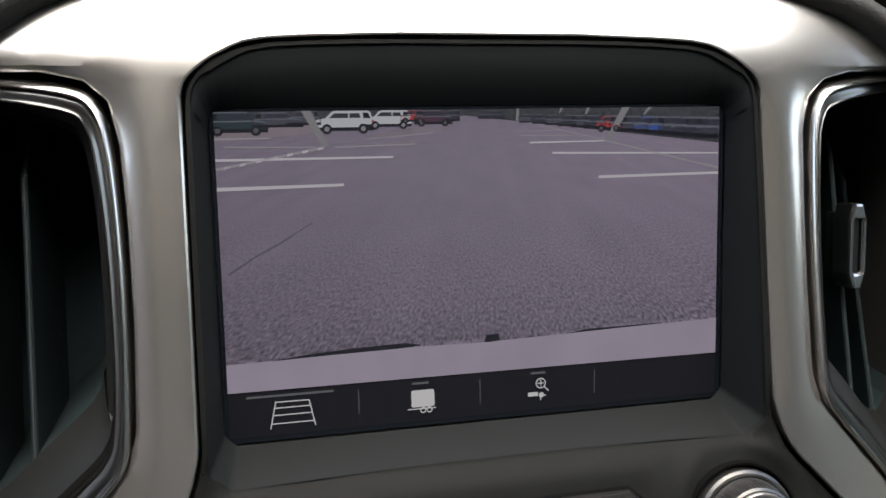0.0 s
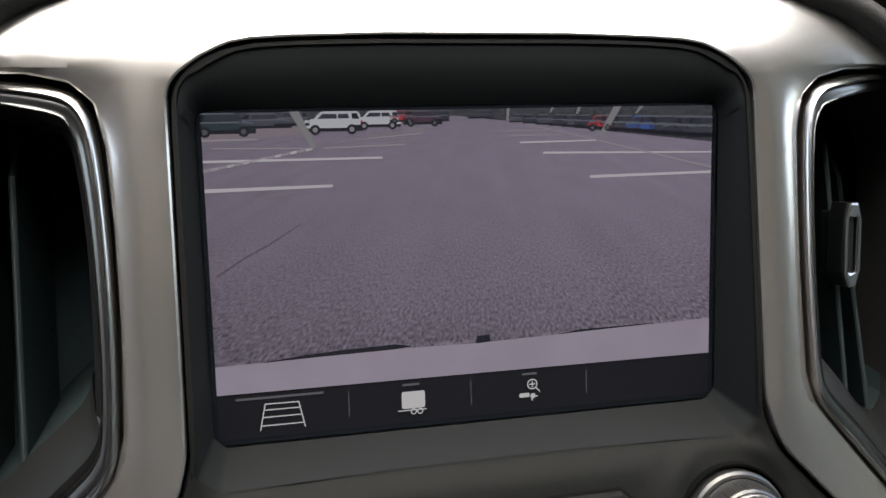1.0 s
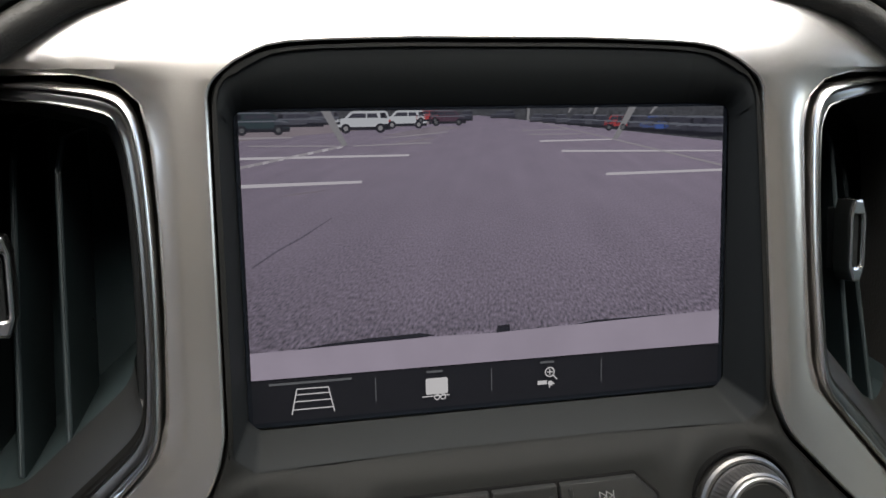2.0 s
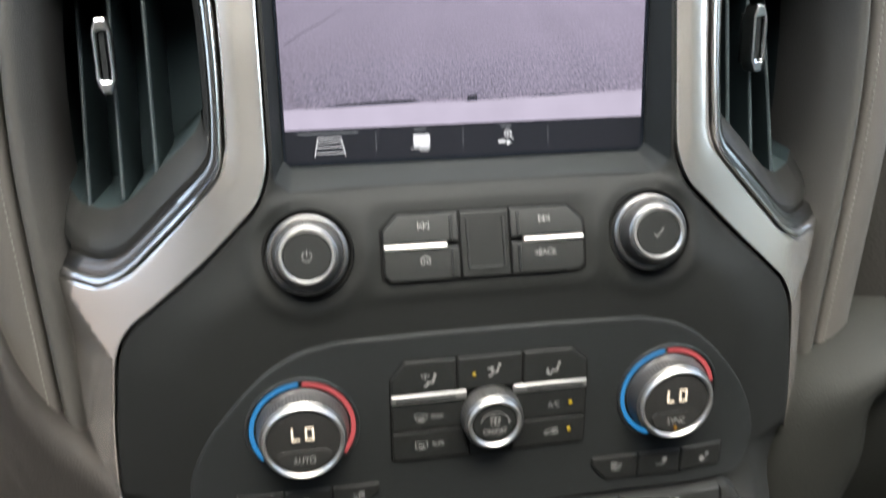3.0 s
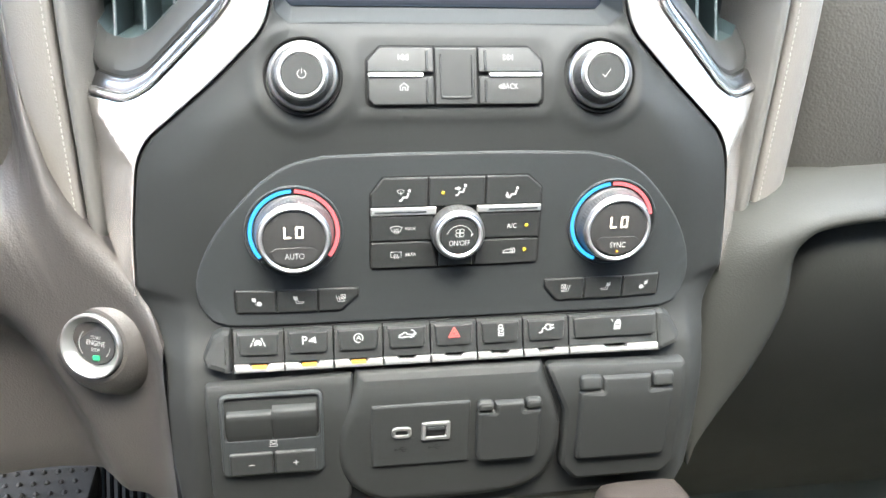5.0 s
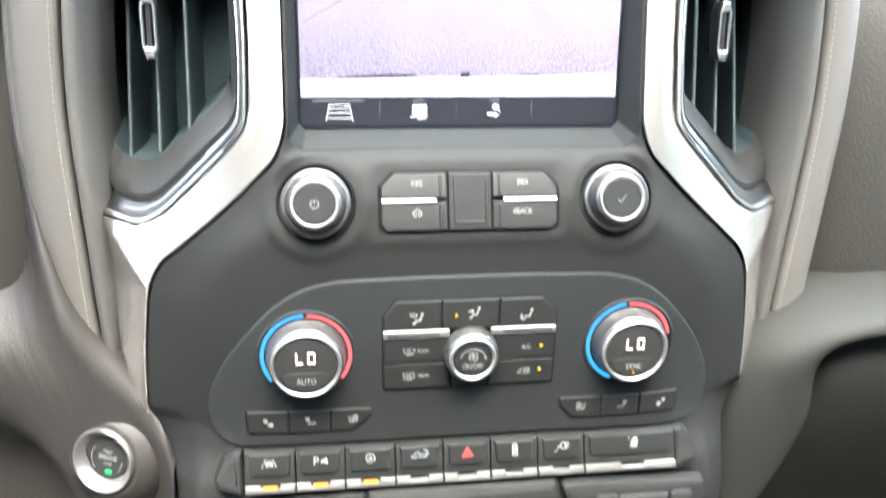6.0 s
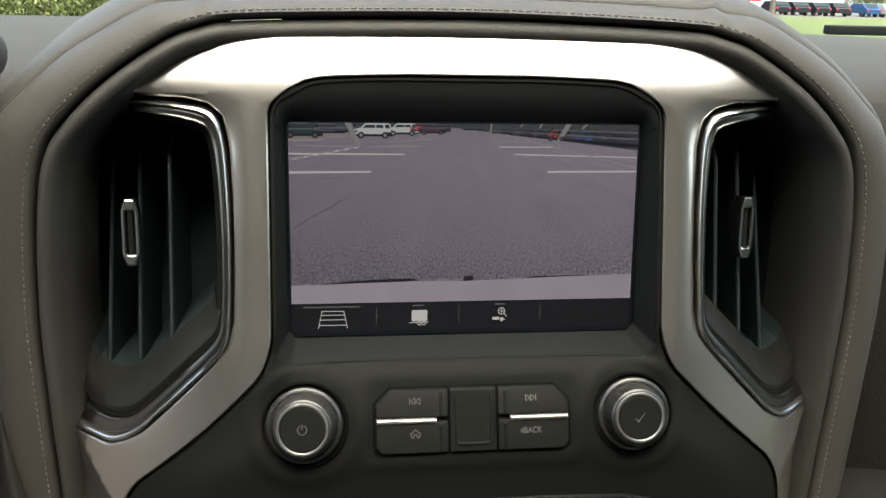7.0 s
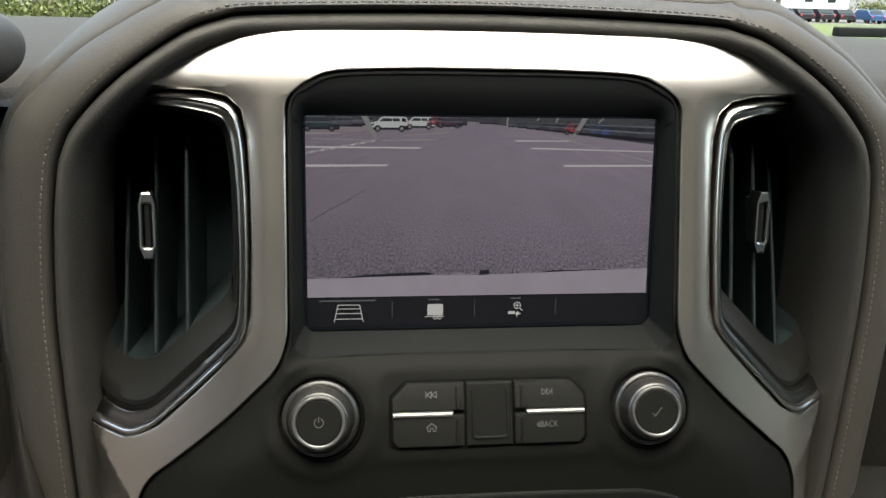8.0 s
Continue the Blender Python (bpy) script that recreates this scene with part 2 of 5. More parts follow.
def loft(rows, closed=False, caps=False):
    """A skin over rows of points."""
    bm = bmesh.new()
    vs = [[bm.verts.new(p) for p in row] for row in rows]
    for a, b in zip(vs, vs[1:]):
        n = len(a)
        for i in range(0 if closed else 1, n):
            bm.faces.new((a[i - 1], a[i], b[i], b[i - 1]))
    if caps:
        bm.faces.new(vs[0])
        bm.faces.new(vs[-1])
    return bm


def strokes(lines, width, place, scale=0.001, fills=(), lift=0.00025):
    """Printed marks: lines of the given width and filled outlines, thin and flat on their button."""
    bm = bmesh.new()
    w = width * 0.48
    for line in lines:
        for a, b in zip(line, line[1:]):
            a, b = Vector(a), Vector(b)
            d = (b - a)
            if d.length < 1e-6:
                continue
            d.normalize()
            n = Vector((-d.y, d.x)) * w
            e = d * w * 0.7
            bm.faces.new([bm.verts.new(place @ Vector((q.x * scale, q.y * scale, lift))) for q in (a - e - n, b + e - n, b + e + n, a - e + n)])
    for f in fills:
        bm.faces.new([bm.verts.new(place @ Vector((x * scale, y * scale, lift))) for x, y in f])
    return bm


def circle(cx, cy, r, n=16, a0=0.0, a1=360.0):
    return [(cx + r * math.cos(radians(a0 + (a1 - a0) * i / n)), cy + r * math.sin(radians(a0 + (a1 - a0) * i / n))) for i in range(n + 1)]


def lettering(text, size, place, lift=0.0003, squeeze=1.0):
    cu = bpy.data.curves.new("lettering", "FONT")
    cu.body, cu.size, cu.align_x, cu.align_y = text, size, "CENTER", "CENTER"
    cu.offset = -0.002 * size
    ob = new("lettering", cu)
    bpy.context.view_layer.update()
    me = bpy.data.meshes.new_from_object(ob.evaluated_get(bpy.context.evaluated_depsgraph_get()))
    bm = bmesh.new()
    bm.from_mesh(me)
    for v in bm.verts:
        v.co = place @ Vector((v.co.x * squeeze, v.co.y, lift))
    bpy.data.objects.remove(ob)
    bpy.data.curves.remove(cu)
    bpy.data.meshes.remove(me)
    return bm


def mirror(pts):
    """A right-hand line from bottom to top, closed over the middle into a symmetric outline."""
    return list(pts) + [(-x, z) for x, z in reversed(pts)]


# ---- the cab that closes the place ----
def slab(x0, y0, z0, x1, y1, z1, bevel=0.0):
    bm = bmesh.new()
    bmesh.ops.create_cube(bm, size=1)
    for v in bm.verts:
        v.co = (x0 + (v.co.x + 0.5) * (x1 - x0), y0 + (v.co.y + 0.5) * (y1 - y0), z0 + (v.co.z + 0.5) * (z1 - z0))
    if bevel:
        bmesh.ops.bevel(bm, geom=bm.edges[:], offset=bevel, segments=3, affect="EDGES", profile=0.6)
    return bm


def setting(name, bm, material, label, category):
    return tagged(part(name, bm, material), label, category, kind="structure")


HEADLINER = mat("headliner_cloth", (0.40, 0.39, 0.37), 0.95, grain=0.6, size=700)
setting("floor", slab(-0.85, -1.3, -0.03, 0.85, 1.0, 0.0), CARPET, "black carpeted cab floor", "floor")
setting("wall_front", slab(-0.85, 0.98, 0.0, 0.85, 1.02, 0.76), CARPET, "dark carpeted firewall under the dashboard", "wall")
def joined(boxes):
    bm = bmesh.new()
    for q in boxes:
        piece = slab(*q)
        me = bpy.data.meshes.new("piece")
        piece.to_mesh(me)
        bm.from_mesh(me)
        bpy.data.meshes.remove(me)
        piece.free()
    return bm


# Unseen wall trim, coloured to reflect into the silver surround.
TAUPE = mat("taupe_cab_trim", (0.436, 0.364, 0.323), 0.8, grain=0.3, size=600)
SAGE = mat("grey_cab_trim", (0.2660, 0.2812, 0.2470), 0.8, grain=0.3, size=600)
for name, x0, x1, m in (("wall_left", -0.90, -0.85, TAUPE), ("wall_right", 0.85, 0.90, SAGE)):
    # A low opening is added at left so light reaches the footwell.
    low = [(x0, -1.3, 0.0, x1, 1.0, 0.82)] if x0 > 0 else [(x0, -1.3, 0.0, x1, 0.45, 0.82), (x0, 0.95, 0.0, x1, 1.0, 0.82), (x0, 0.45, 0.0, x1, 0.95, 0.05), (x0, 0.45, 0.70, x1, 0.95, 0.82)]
    # Unseen rear side windows are walled up to hold back frontal light.
    upper_blanks = [(x0, -1.3, 0.82, x1, -0.90, 1.38), (x0, -0.30, 0.82, x1, -0.10, 1.38), (x0, -0.90, 0.82, x1, -0.30, 1.38), (x0, -0.10, 1.32, x1, 0.30, 1.38)]
    setting(name, joined(low + upper_blanks), m, "trimmed door wall of the cab with openings for windows and light", "wall")
# Rear window left out, which keeps its glare off the silver.
setting("wall_back", slab(-0.90, -1.35, 0.0, 0.90, -1.3, 1.42), TAUPE, "taupe rear wall of the cab", "wall")
# The roof opening is added to light the cab and whiten the silver arch.
setting("ceiling", joined([(-0.90, -1.3, 1.38, 0.90, -0.31, 1.42), (-0.90, 0.02, 1.38, 0.90, 0.19, 1.42), (-0.90, -0.31, 1.38, -0.60, 0.02, 1.42), (0.60, -0.31, 1.38, 0.90, 0.02, 1.42)]), HEADLINER, "light cloth headliner round an opening added for light", "ceiling")

# ---- dashboard ----
STITCH_Y = 0.338
HALF = [(0.2050, 0.43), (0.2055, 0.49), (0.2060, 0.545), (0.2067, 0.60), (0.2073, 0.645), (0.2072, 0.69), (0.2045, 0.73), (0.201, 0.757), (0.197, 0.773),
        (0.189, 0.787), (0.168, 0.808), (0.141, 0.8265), (0.125, 0.8325), (0.111, 0.835), (0.06, 0.837)]
ARCH = smooth_line([(x, z) for x, z in HALF] + [(0.0, 0.838)] + [(-x, z) for x, z in reversed(HALF)], 8)


def set_back(x):
    """How far the crown of the arch lies behind its sides."""
    t = min(max((0.185 - abs(x)) / 0.10, 0.0), 1.0)
    return 0.018 * t * t * (3 - 2 * t)


def arch_rows(profile):
    """Sweeps a profile of (outward, back) round the arch; the profile is a function of how far the side has turned."""
    rows = []
    n = len(ARCH)
    for i, (x, z) in enumerate(ARCH):
        a, b = ARCH[max(i - 1, 0)], ARCH[min(i + 1, n - 1)]
        t = Vector((b[0] - a[0], b[1] - a[1])).normalized()
        out = Vector((t.y, -t.x))
        back = set_back(x)
        rows.append([(x + out.x * k, STITCH_Y + back + d, z + out.y * k) for k, d in profile(abs(out.x), x, z)])
    return rows


def pad_width(side):
    return 0.008 + 0.020 * side ** 1.5


dash = thing("dashboard", (0, 0.6, 0.35), "padded grey-brown leather truck dashboard with a stitched arch", "dashboard")
part("arch_bead", loft(arch_rows(lambda s, x, z: [(k * (1.12 - 0.12 * s), d) for k, d in ((-0.0008, 0.007), (-0.0011, 0.0014), (-0.0020, -0.0010), (-0.0040, -0.0028), (-0.0062, -0.0030),
     (-0.0083, -0.0010), (-0.0100, 0.0035), (-0.0112 - 0.002 * s, 0.0105), (-0.0118 - 0.003 * s, 0.022), (-0.0120 - 0.003 * s, 0.036), (-0.0122 - 0.002 * s, 0.06))])), LEATHER, dash, "black pebbled leather bead round the centre stack", 80)
part("arch_pad", loft(arch_rows(lambda s, x, z: [(0.0002, 0.007), (0.0004, 0.0015), (0.0012, -0.0006), (0.003, -0.0016), (0.35 * pad_width(s), -0.0012),
     (0.6 * pad_width(s), 0.0015), (0.8 * pad_width(s), 0.0055), (0.95 * pad_width(s), 0.011), (pad_width(s) + 0.001, 0.017), (pad_width(s) + 0.001, 0.05)])), LEATHER_PAD, dash,
     "stitched grey-brown leather pad", 80)
# the hood behind the arch
part("dash_hood", loft(arch_rows(lambda s, x, z: [(pad_width(s) - 0.010, 0.03), (pad_width(s) - 0.001, 0.0180), (pad_width(s) + 0.0018, 0.0182), (pad_width(s) + 0.0042, 0.0215), (pad_width(s) + 0.007, 0.028),
     (pad_width(s) + 0.0105, 0.042), (pad_width(s) + 0.012 + 0.006 * s, 0.08), (pad_width(s) + 0.011 + 0.018 * s, 0.16), (pad_width(s) + 0.004 + 0.034 * s, 0.28), (pad_width(s) - 0.02 + 0.05 * s, 0.42), (pad_width(s) - 0.06 + 0.06 * s, 0.62)])[28:-28]),
     LEATHER_TOP, dash, "smooth padded hood above the stack", 80)
# stitches along the pad
bm = bmesh.new()
length = 0.0
for a, b in zip(ARCH, ARCH[1:]):
    d = Vector((b[0] - a[0], b[1] - a[1]))
    out = Vector((d.y, -d.x)).normalized()
    depth_y = STITCH_Y + set_back(a[0]) - 0.0014
    while length < d.length:
        p = Vector(a) + d.normalized() * length + out * 0.0042
        q = p + d.normalized() * 0.0024
        up = Vector((out.x, 0, out.y)) * 0.00038
        lo = [Vector((p.x, depth_y, p.y)), Vector((q.x, depth_y, q.y))]
        v = [bm.verts.new(c) for c in (lo[0] - up, lo[1] - up, lo[1] + up, lo[0] + up)]
        mid = (lo[0] + lo[1]) / 2 + Vector((0, -0.0009, 0))
        w = [bm.verts.new(mid + (c - mid) * 0.6 + Vector((0, -0.0003, 0))) for c in (lo[0] - up, lo[1] - up, lo[1] + up, lo[0] + up)]
        bm.faces.new(w)
        for i in range(4):
            bm.faces.new((v[i - 1], v[i], w[i], w[i - 1]))
        length += 0.0036
    length -= d.length
tagged(part("stitching", bm, THREAD, dash, "row of pale grey stitches"), kind="stuff")

# flat dash top and the front roll on both sides
for s in (-1, 1):
    prof = [(1.0, 0.795), (0.90, 0.800), (0.70, 0.801), (0.55, 0.800), (0.46, 0.798), (0.43, 0.794), (0.422, 0.786), (0.418, 0.790), (0.412, 0.788), (0.400, 0.779),
            (0.385, 0.760), (0.374, 0.735), (0.366, 0.70), (0.361, 0.66), (0.359, 0.62), (0.360, 0.58), (0.365, 0.50)]
    rows = []
    for i in range(25):
        x = 0.226 + 0.62 * (i / 24) ** 1.3
        bulge = 0.010 * math.sin(min(1, i / 8) * math.pi / 2)
        tuck = 0.016 * max(0.0, 1 - i / 3)
        rows.append([(s * x, y - (bulge - tuck if y < 0.45 else 0), z + 0.004 * math.sin(i / 5)) for y, z in prof])
    part("dash_side", loft([row[:8] for row in rows]), DASH_DIMMED, dash, "grey-brown leather dash top, toned down for skylight", 50)
    part("dash_front", loft([row[7:] for row in rows]), LEATHER_SHADED, dash, "leather dash front in a shaded tone", 50)
# dash top across the middle, out to the windscreen
rows = []
for j in range(13):
    y = 0.40 + 0.05 * j
    rows.append([(-0.25 + 0.5 * i / 20, y, 0.800 - 0.02 * max(0, (0.5 - y) * 8)) for i in range(21)])
part("dash_top", loft(rows), DASH_DIMMED, dash, "grey-brown leather dash top, toned down for skylight", 50)

# cluster hood beside the arch
rows = []
for x, r in ((-0.2210, 0.002), (-0.2217, 0.008), (-0.2237, 0.0125), (-0.2285, 0.0165), (-0.2355, 0.0192), (-0.2505, 0.0210), (-0.30, 0.022), (-0.45, 0.022), (-0.62, 0.020)):
    rows.append([(x, 0.362 - 2.4 * r * math.cos(2 * math.pi * i / 24), 0.816 + r * math.sin(2 * math.pi * i / 24)) for i in range(24)])
hood = thing("cluster_hood", (-0.36, 0.345, 0.79), "rounded leather roll over the instrument cluster", "instrument hood")
part("shell", loft(rows, closed=True, caps=True), LEATHER_TOP, hood, smooth=80)

# taupe knee panel on the driver's side
rows = []
for j in range(34):
    row = []
    for i in range(44):
        x = -0.1635 - 0.45 * (i / 43) ** 1.6
        low = float(np.interp(-x, [0.1635, 0.175, 0.190, 0.215, 0.30], [0.345, 0.362, 0.378, 0.376, 0.372]))
        z = low + (float(np.interp(-x, [0.1635, 0.175, 0.210, 0.225, 0.245, 0.27], [0.500, 0.524, 0.566, 0.60, 0.70, 0.76])) - low) * j / 33
        y = 0.284 + 0.034 * (1 - math.exp(-(-0.1635 - x) / 0.009))
        y += 0.010 * math.exp(-((x + 0.26) / 0.05) ** 2) * 1.0
        y += 0.012 * max(0, (0.40 - z) / 0.045) ** 2
        y += 0.060 * float(np.clip((-x - 0.225) / 0.03, 0, 1)) * float(np.clip((z - 0.56) / 0.05, 0, 1))
        y += 0.006 * max(0, (j - 30) / 3) ** 2
        u = float(np.clip((-x - np.interp(z, [0.36, 0.39, 0.43, 0.475, 0.525], [0.193, 0.200, 0.211, 0.229, 0.25])) / 0.03, 0, 1))
        y += 0.026 * u * u * (3 - 2 * u) * float(np.clip((0.530 - z) / 0.05, 0, 1)) ** 1.3
        row.append((x, y, z))
    rows.append(row)
rows.append([(x, y + 0.02, z + 0.001) for x, y, z in rows[-1]])
rows.append([(x, y + 0.03, z - 0.004) for x, y, z in rows[-1]])
knee = thing("knee_panel", (-0.35, 0.33, 0.385), "taupe soft plastic knee panel beside the centre stack", "dash panel")
part("panel", loft(rows), KNEE, knee, smooth=80)
part("underside", loft([[(x, 0.39, 0.350), (x, 0.5, 0.345), (x, 0.75, 0.34)] for x in (-0.164, -0.4, -0.62)]), CARPET, knee)

# ---- centre stack ----
stack = thing("centre_stack", (0, 0.30, 0.39), "charcoal plastic centre stack with a satin silver surround", "dash console")
INNER = [(0.1785, 0.5245), (0.177, 0.557), (0.1745, 0.58), (0.171, 0.602), (0.164, 0.616), (0.153, 0.6265), (0.1275, 0.649), (0.1105, 0.6655),
         (0.1013, 0.6755), (0.0965, 0.688), (0.0955, 0.705), (0.0955, 0.785), (0.0955, 0.794), (0.0940, 0.7985), (0.0905, 0.802), (0.0835, 0.8065), (0.0705, 0.8105), (0.03, 0.812)]
INNER = smooth_line(INNER, 3)
OUTER = [(0.1785, 0.5245), (0.1885, 0.540), (0.1945, 0.556), (0.196, 0.588), (0.197, 0.61), (0.1975, 0.6338), (0.188, 0.6338), (0.177, 0.6333), (0.168, 0.6372),
         (0.159, 0.643), (0.147, 0.6548), (0.1335, 0.6686), (0.1225, 0.6803), (0.1158, 0.6885), (0.1129, 0.699), (0.1119, 0.73), (0.1122, 0.758), (0.1135, 0.78),
         (0.1160, 0.7925), (0.1222, 0.7982), (0.134, 0.8008), (0.146, 0.8005), (0.1580, 0.8000), (0.1592, 0.803), (0.1440, 0.8130), (0.1315, 0.8222),
         (0.1228, 0.8268), (0.109, 0.8298), (0.08, 0.8320), (0.03, 0.8335)]
HOLE = [(0.087, 0.6780), (0.0932, 0.684), (0.0932, 0.785), (0.0930, 0.7915), (0.0918, 0.7965), (0.0892, 0.8005), (0.0850, 0.8036), (0.0790, 0.8061), (0.0700, 0.8080), (0.045, 0.8092)]
SCREEN_RIM = [(0.085, 0.6830), (0.0888, 0.6868), (0.0888, 0.780), (0.0888, 0.7845), (0.0884, 0.7868), (0.0874, 0.7884), (0.0855, 0.7892), (0.081, 0.7896), (0.070, 0.7898), (0.045, 0.7898)]


def screen_y(z):
    return 0.34 + (z - 0.70) * 0.1333


def sweep(x, z):
    """How far the upper corners stand forward of the swept face."""
    s = max(0.0, abs(x) - 0.10) / 0.08
    return -0.88 * 0.059 * s * s * float(np.clip((z - 0.785) / 0.018, 0, 1)) ** 1.5


def silver_bend(x, z):
    x = abs(x)
    u = max(0.0, z - 0.801)
    d = 5.0 * u * u if u < 0.018 else 0.00162 + 0.18 * (u - 0.018)
    d += sweep(x, z)
    d += 0.0020 * min(1.0, ((x - 0.104) / 0.0095) ** 2) * float(np.clip((z - 0.68) / 0.02, 0, 1)) * float(np.clip((0.80 - z) / 0.02, 0, 1))
    crease = 0.172 + max(0.0, z - 0.60) * 0.72
    if z < 0.636:
        d += 0.55 * max(0.0, x - crease)
    return d


def face_bend(x, z):
    """Soft swells round the knobs and the media keys, and a rolled edge at the lower sides."""
    d = 0.0
    for kx in (-0.0805, 0.0805):
        r = math.hypot(x - kx, z - 0.6525)
        d -= 0.0014 * math.exp(-((r - 0.0248) / 0.0038) ** 2)
    u = max(abs(x) - 0.048, abs(z - 0.6535) - 0.0145, 0)
    d -= 0.0012 * math.exp(-((u - 0.0045) / 0.0035) ** 2) * min(max((0.064 - abs(x)) / 0.008, 0.0), 1.0) * min(1.0, u / 0.003) ** 1.5
    if abs(x) < 0.098 and z > 0.662:
        d += 0.0045 * min(1.0, (0.098 - abs(x)) / 0.012) * min(1.0, (z - 0.662) / 0.016) ** 3 * max(0.0, min(1.0, (0.70 - z) / 0.02))
    if z < 0.53:
        d += 0.9 * max(0, abs(x) - 0.149) ** 1.0 * min(1, (0.53 - z) / 0.03)
    return d


base_line = [(0.150, 0.392), (0.160, 0.40), (0.163, 0.43), (0.163, 0.49), (0.167, 0.508)]
part("backing", plate(mirror([(0.150, 0.39), (0.165, 0.43), (0.165, 0.50), (0.185, 0.56), (0.165, 0.63), (0.112, 0.69), (0.112, 0.79), (0.09, 0.815), (0.05, 0.82)]),
     top=-0.006, depth=0.02, r=0.001, grid=0.012, holes=[mirror([(0.092, 0.676), (0.0945, 0.69), (0.0945, 0.79), (0.07, 0.81)])], bend=face_bend), SEAM, stack)
INNER_F = [(x - 0.0011, z - (0.0008 if (z > 0.61 and x > 0.1) or z > 0.803 else 0)) for x, z in INNER]
INNER_F = INNER_F[:-1] + [(0.03, 0.8110)]
part("fascia", plate(mirror(base_line + INNER_F), top=0.0, depth=0.012, r=0.0014, grid=0.0031, holes=[rounded(mirror(HOLE), 0.004, 4)], bend=face_bend),
     FASCIA, stack, "matt charcoal plastic fascia", 35)
part("silver_surround", plate(OUTER + [(-x, z) for x, z in reversed(OUTER)] + [(-x, z) for x, z in INNER] + list(reversed(INNER)),
     top=0.0016, depth=0.010, r=0.0009, grid=0.0026, bend=silver_bend), SILVER, stack, "satin silver painted surround", 16)


def stations(outline, n=10):
    out = []
    for i, p in enumerate(outline):
        q = outline[(i + 1) % len(outline)]
        out += [(p[0] + (q[0] - p[0]) * j / n, p[1] + (q[1] - p[1]) * j / n) for j in range(n)]
    return out


outer_rim, inner_rim = stations(rounded(mirror(HOLE), 0.004, 4), 3), stations(rounded(mirror(SCREEN_RIM), 0.003, 4), 3)
rows = []
for k in range(7):
    t = k / 6
    row = []
    for (ax, az), (bx, bz) in zip(outer_rim, inner_rim):
        ya, yb = face_y(ax, az) + 0.001 + face_bend(ax, az), screen_y(bz) - 0.0004
        bulge = -0.0022 * math.sin(math.pi * t)
        row.append((ax + (bx - ax) * t, ya + (yb - ya) * t + bulge * (1 if az > 0.79 else 0.2), az + (bz - az) * t))
    rows.append(row)
part("screen_recess", loft(rows, closed=True), BLACK, stack, "satin black recess round the display", 30)
# lower base plates
part("left_plate", plate(rounded([(-0.1405, 0.414), (-0.132, 0.405), (-0.060, 0.4035), (-0.058, 0.44), (-0.0595, 0.468), (-0.0575, 0.4885), (-0.1405, 0.4865)], [0.010, 0.008, 0.006, 0.006, 0.006, 0.003, 0.003]),
     top=0.0044, depth=0.014, r=0.0022, grid=0.008), FASCIA, stack, "flat bezel round the brake controller")
boss = smooth_line([(-0.0560, 0.4900), (-0.0590, 0.478), (-0.0650, 0.462), (-0.0680, 0.448), (-0.0675, 0.430), (-0.0600, 0.414), (-0.0460, 0.4035), (-0.0300, 0.400), (0.0200, 0.400), (0.0460, 0.404), (0.0600, 0.414), (0.0668, 0.432), (0.0670, 0.448), (0.0625, 0.464), (0.0570, 0.478), (0.0540, 0.4900)], 3)
part("centre_plate", plate(boss, top=0.0060, depth=0.016, r=0.0052, grid=0.008), FASCIA, stack, "swollen panel round the sockets", 60)
part("right_plate", plate(rounded([(0.0550, 0.4885), (0.0675, 0.460), (0.0680, 0.420), (0.078, 0.408), (0.136, 0.408), (0.1440, 0.418), (0.1440, 0.4865)], [0.004, 0.01, 0.008, 0.008, 0.008, 0.008, 0.003]),
     top=0.0072, depth=0.016, r=0.0030, grid=0.008), FASCIA, stack, "raised bezel round the outlet cover")
part("lower_skirt", loft([[(x, face_y(x, 0.40) + 0.004, 0.404), (x, face_y(x, 0.40) + 0.006, 0.385), (x, 0.30, 0.36), (x, 0.36, 0.30), (x, 0.45, 0.0)] for x in
     [-0.146 + 0.292 * i / 12 for i in range(13)]]), CARPET, stack)


# ---- touchscreen ----
UP = Vector((0, 0.0118, 0.0885)).normalized()
SCREEN = Matrix(((1, 0, 0), UP, Vector((1, 0, 0)).cross(UP))).transposed().to_4x4()
SCREEN.translation = (0, 0.34, 0.70)


def flat(outline, lift=0.3):
    """A flat patch on the display, in millimetres."""
    bm = bmesh.new()
    bm.faces.new([bm.verts.new(SCREEN @ Vector((x / 1000, y / 1000, lift / 1000))) for x, y in outline])
    return bm


ASPH = bpy.data.materials.new("picture_of_asphalt")
ASPH.use_nodes = True
n, l = ASPH.node_tree.nodes, ASPH.node_tree.links


def math_node(op, a, b=0.0):
    m = n.new("ShaderNodeMath")
    m.operation = op
    for i, v in enumerate((a, b)):
        if isinstance(v, (int, float)):
            m.inputs[i].default_value = v
        else:
            l.new(v, m.inputs[i])
    return m.outputs[0]


tc, sep, comb = n.new("ShaderNodeTexCoord"), n.new("ShaderNodeSeparateXYZ"), n.new("ShaderNodeCombineXYZ")
l.new(tc.outputs["Object"], sep.inputs[0])
depth = math_node("DIVIDE", 0.1, math_node("SUBTRACT", 0.797, sep.outputs[2]))
l.new(math_node("MULTIPLY", sep.outputs[0], depth), comb.inputs[0])
l.new(math_node("MULTIPLY", depth, 0.06), comb.inputs[1])
fine, broad, streak = n.new("ShaderNodeTexNoise"), n.new("ShaderNodeTexNoise"), n.new("ShaderNodeTexNoise")
fine.inputs["Scale"].default_value, fine.inputs["Detail"].default_value = 820, 2
broad.inputs["Scale"].default_value, broad.inputs["Detail"].default_value = 30, 4
